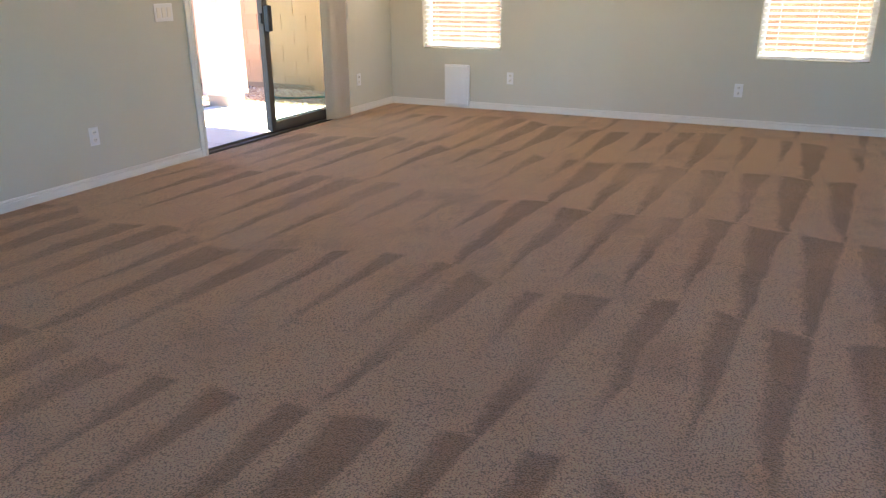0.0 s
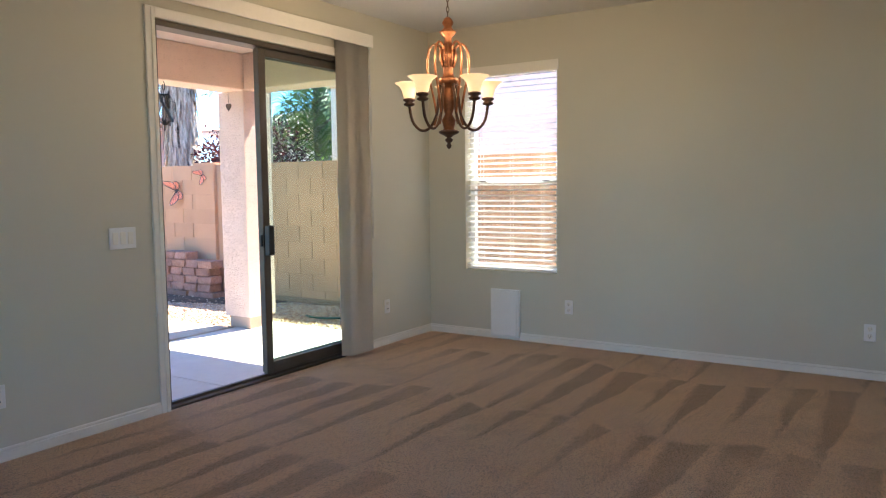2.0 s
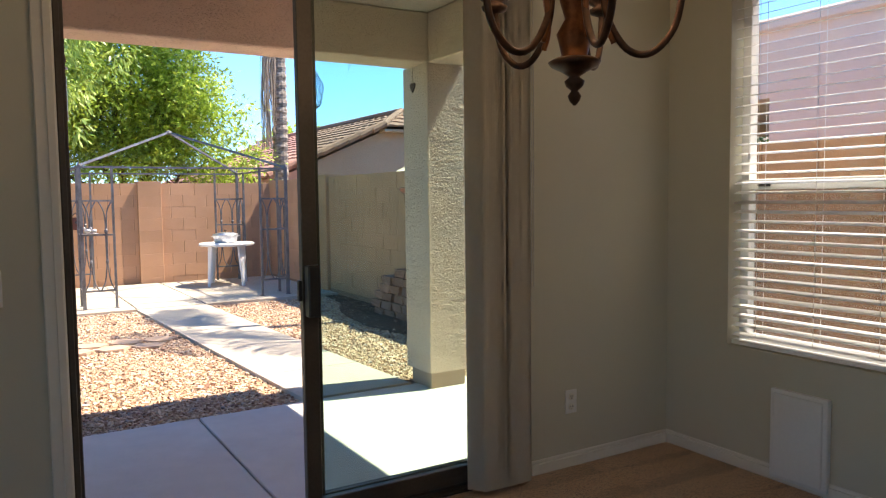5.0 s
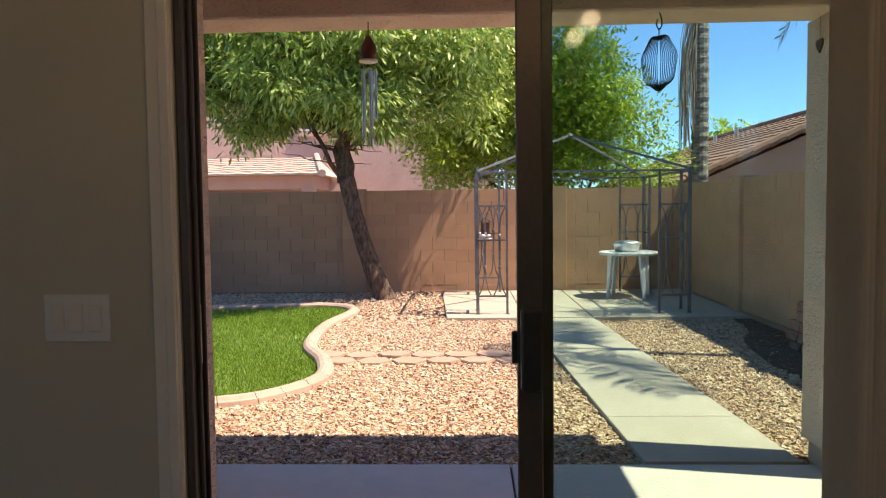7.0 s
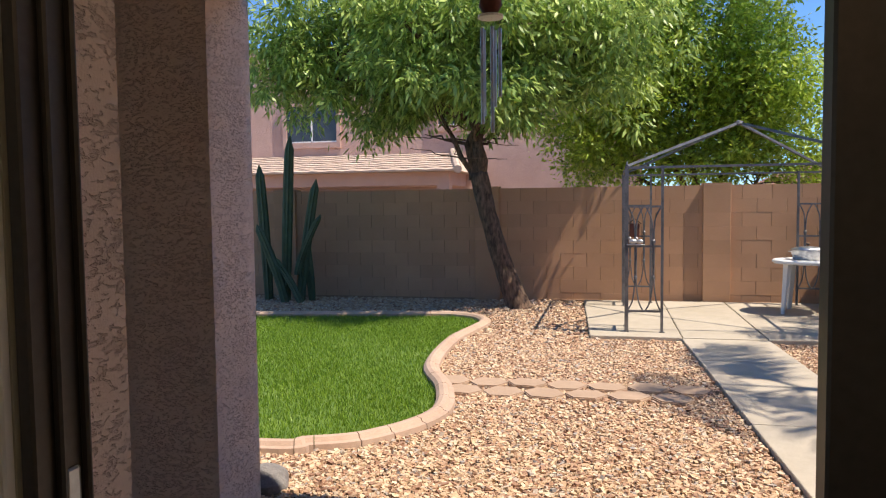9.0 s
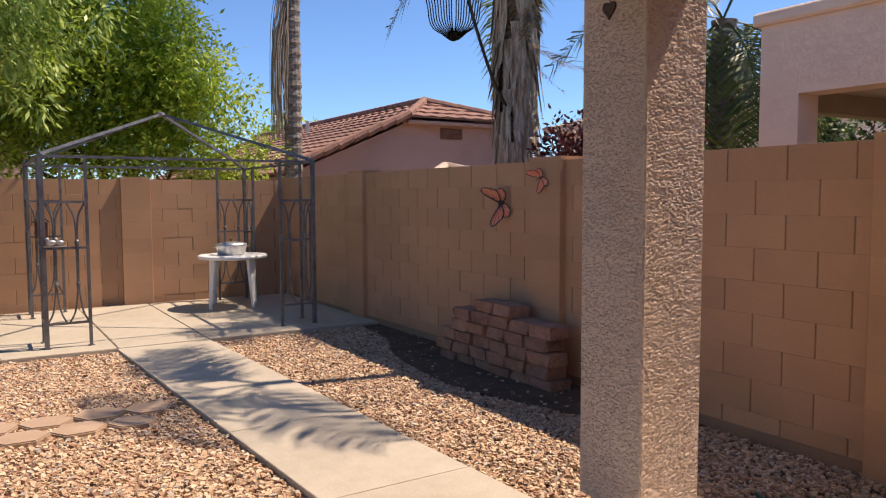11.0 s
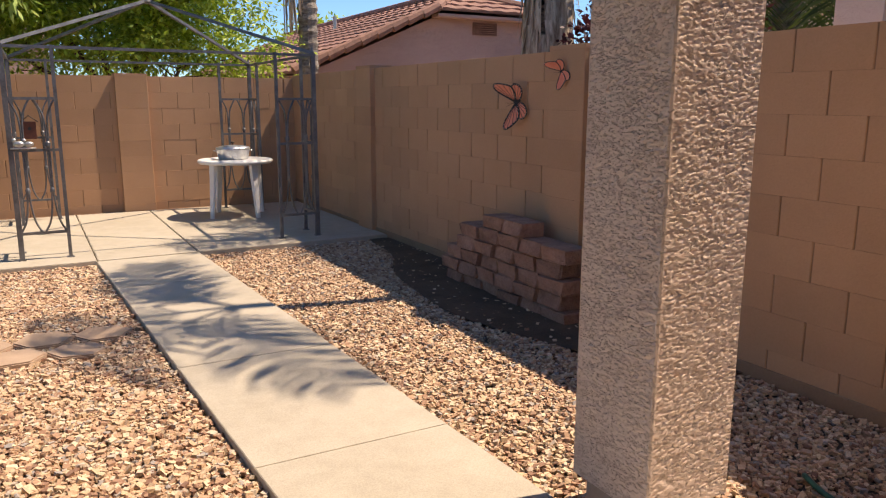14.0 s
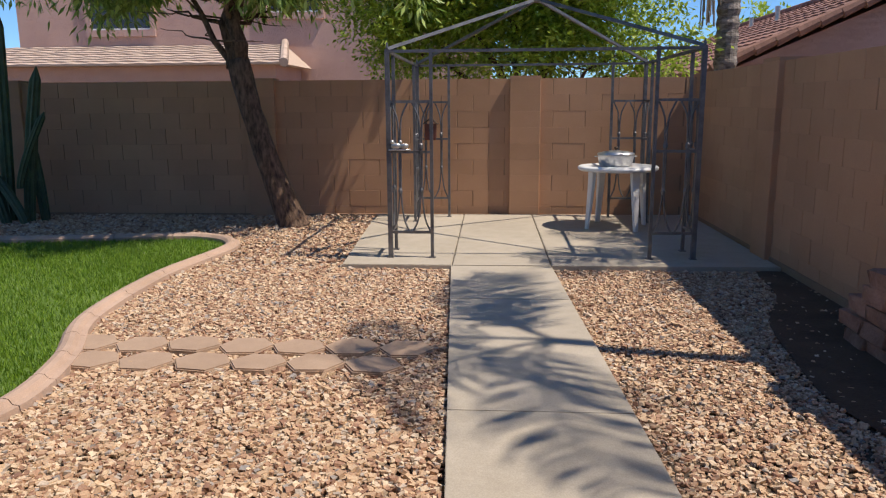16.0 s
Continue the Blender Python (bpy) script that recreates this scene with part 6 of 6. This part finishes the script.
part("wall", bm, M["grey_house"], nh)
bm = bmesh.new()
box(bm, 11.8, 20.2, -8.2, 3.6, 5.8, 6.0)
part("roof", bm, M["tile_tan"], nh)

# ---- gravel ----
def stone_shape(r):
    base = np.array([(x, y, z) for x in (-1, 1) for y in (-1, 1) for z in (-1, 1)], float)
    base *= r.uniform(0.55, 1.0, (8, 3))
    return base
FACES = [(0, 1, 3, 2), (4, 6, 7, 5), (0, 4, 5, 1), (2, 3, 7, 6), (0, 2, 6, 4), (1, 5, 7, 3)]


def off_limits(x, y):
    bad = (y < 7.46) & (x < 8.64)
    bad |= (x > 7.27 - (y - 7.45) * 0.0537 - 0.008) & (x < 8.13 - (y - 7.45) * 0.048 + 0.008) & (y < 12.85)
    bad |= (y > 12.83) & (x > 6.0 - (y - 12.84) * 0.058 - 0.01)
    bad |= inside(x, y, lawn_poly)
    bad |= (x > 9.84) | (y > 16.0)
    bad |= ((x - 8.335) ** 2 + (y - 7.36) ** 2) < 0.16 ** 2
    bad |= (x > 4.2) & (x < 4.55) & (y > 7.22) & (y < 7.55)
    return bad


def gravel(name, n, xr, yr, smin, smax, seed, label, thin=None):
    r = np.random.default_rng(seed)
    x, y = r.uniform(*xr, n), r.uniform(*yr, n)
    keep = ~off_limits(x, y)
    keep &= ~(inside(x, y, soil_poly) & (r.uniform(0, 1, n) > 0.1))
    kd = np.min([np.hypot(x - p.x, y - p.y) for p in KERB], axis=0)
    keep &= kd > 0.09
    x, y = x[keep], y[keep]
    n = len(x)
    shapes = np.array([stone_shape(r) for _ in range(60)])
    S = shapes[r.integers(0, 60, n)]
    sz = r.uniform(smin, smax, (n, 1)) * r.choice([0.7, 1.0, 1.0, 1.35], (n, 1))
    S = S * (sz * np.c_[r.uniform(0.8, 1.4, n), r.uniform(0.7, 1.1, n), r.uniform(0.45, 0.75, n)])[:, None, :]
    a, b = r.uniform(0, 2 * math.pi, n), r.normal(0, 0.4, n)
    ca_, sa_, cb, sb_ = np.cos(a), np.sin(a), np.cos(b), np.sin(b)
    X = S[..., 0] * cb[:, None] + S[..., 2] * sb_[:, None]
    Z = -S[..., 0] * sb_[:, None] + S[..., 2] * cb[:, None]
    Y = S[..., 1]
    V = np.stack([X * ca_[:, None] - Y * sa_[:, None] + x[:, None], X * sa_[:, None] + Y * ca_[:, None] + y[:, None], Z + (GZ + 0.006 + sz[:, 0] * r.uniform(0.0, 0.9, n))[:, None]], -1)
    F = (np.array(FACES)[None] + (8 * np.arange(n))[:, None, None]).reshape(-1, 4)
    return tagged(new(name, raw_mesh(name, V.reshape(-1, 3).tolist(), F.tolist(), M["gravel"])), label, "gravel", kind="stuff")


gravel("gravel_left", 112000, (2.6, 7.35), (7.4, 12.9), 0.008, 0.0145, 51, "tan, cream and rust decorative gravel stones")
gravel("gravel_far", 42000, (-2.0, 6.1), (12.4, 16.0), 0.012, 0.019, 52, "tan decorative gravel in front of the back wall")
gravel("gravel_right", 62000, (7.7, 9.84), (5.4, 12.9), 0.0075, 0.013, 53, "tan, cream and rust decorative gravel beside the wall")

# loose pebbles nearest the walk, one by one
r = np.random.default_rng(77)
pebble_meshes = []
for k in range(8):
    bm = bmesh.new()
    bmesh.ops.create_icosphere(bm, subdivisions=1, radius=0.0135)
    for v in bm.verts:
        v.co = Vector((v.co.x * r.uniform(0.75, 1.35), v.co.y * r.uniform(0.7, 1.1), v.co.z * r.uniform(0.5, 0.8)))
    pebble_meshes.append(mesh_of(bm, "pebble", M["pebble"]))
count = 0
while count < 280:
    x, y = r.uniform(6.0, 9.3), r.uniform(7.5, 9.6)
    if off_limits(np.array([x]), np.array([y]))[0] or inside(np.array([x]), np.array([y]), soil_poly)[0]:
        continue
    p = part("pebble", pebble_meshes[count % 8], None, gravel_bed)
    p.matrix_world = pose(x, y, GZ + 0.024, r.uniform(-25, 25), r.uniform(-25, 25), r.uniform(0, 360))
    count += 1
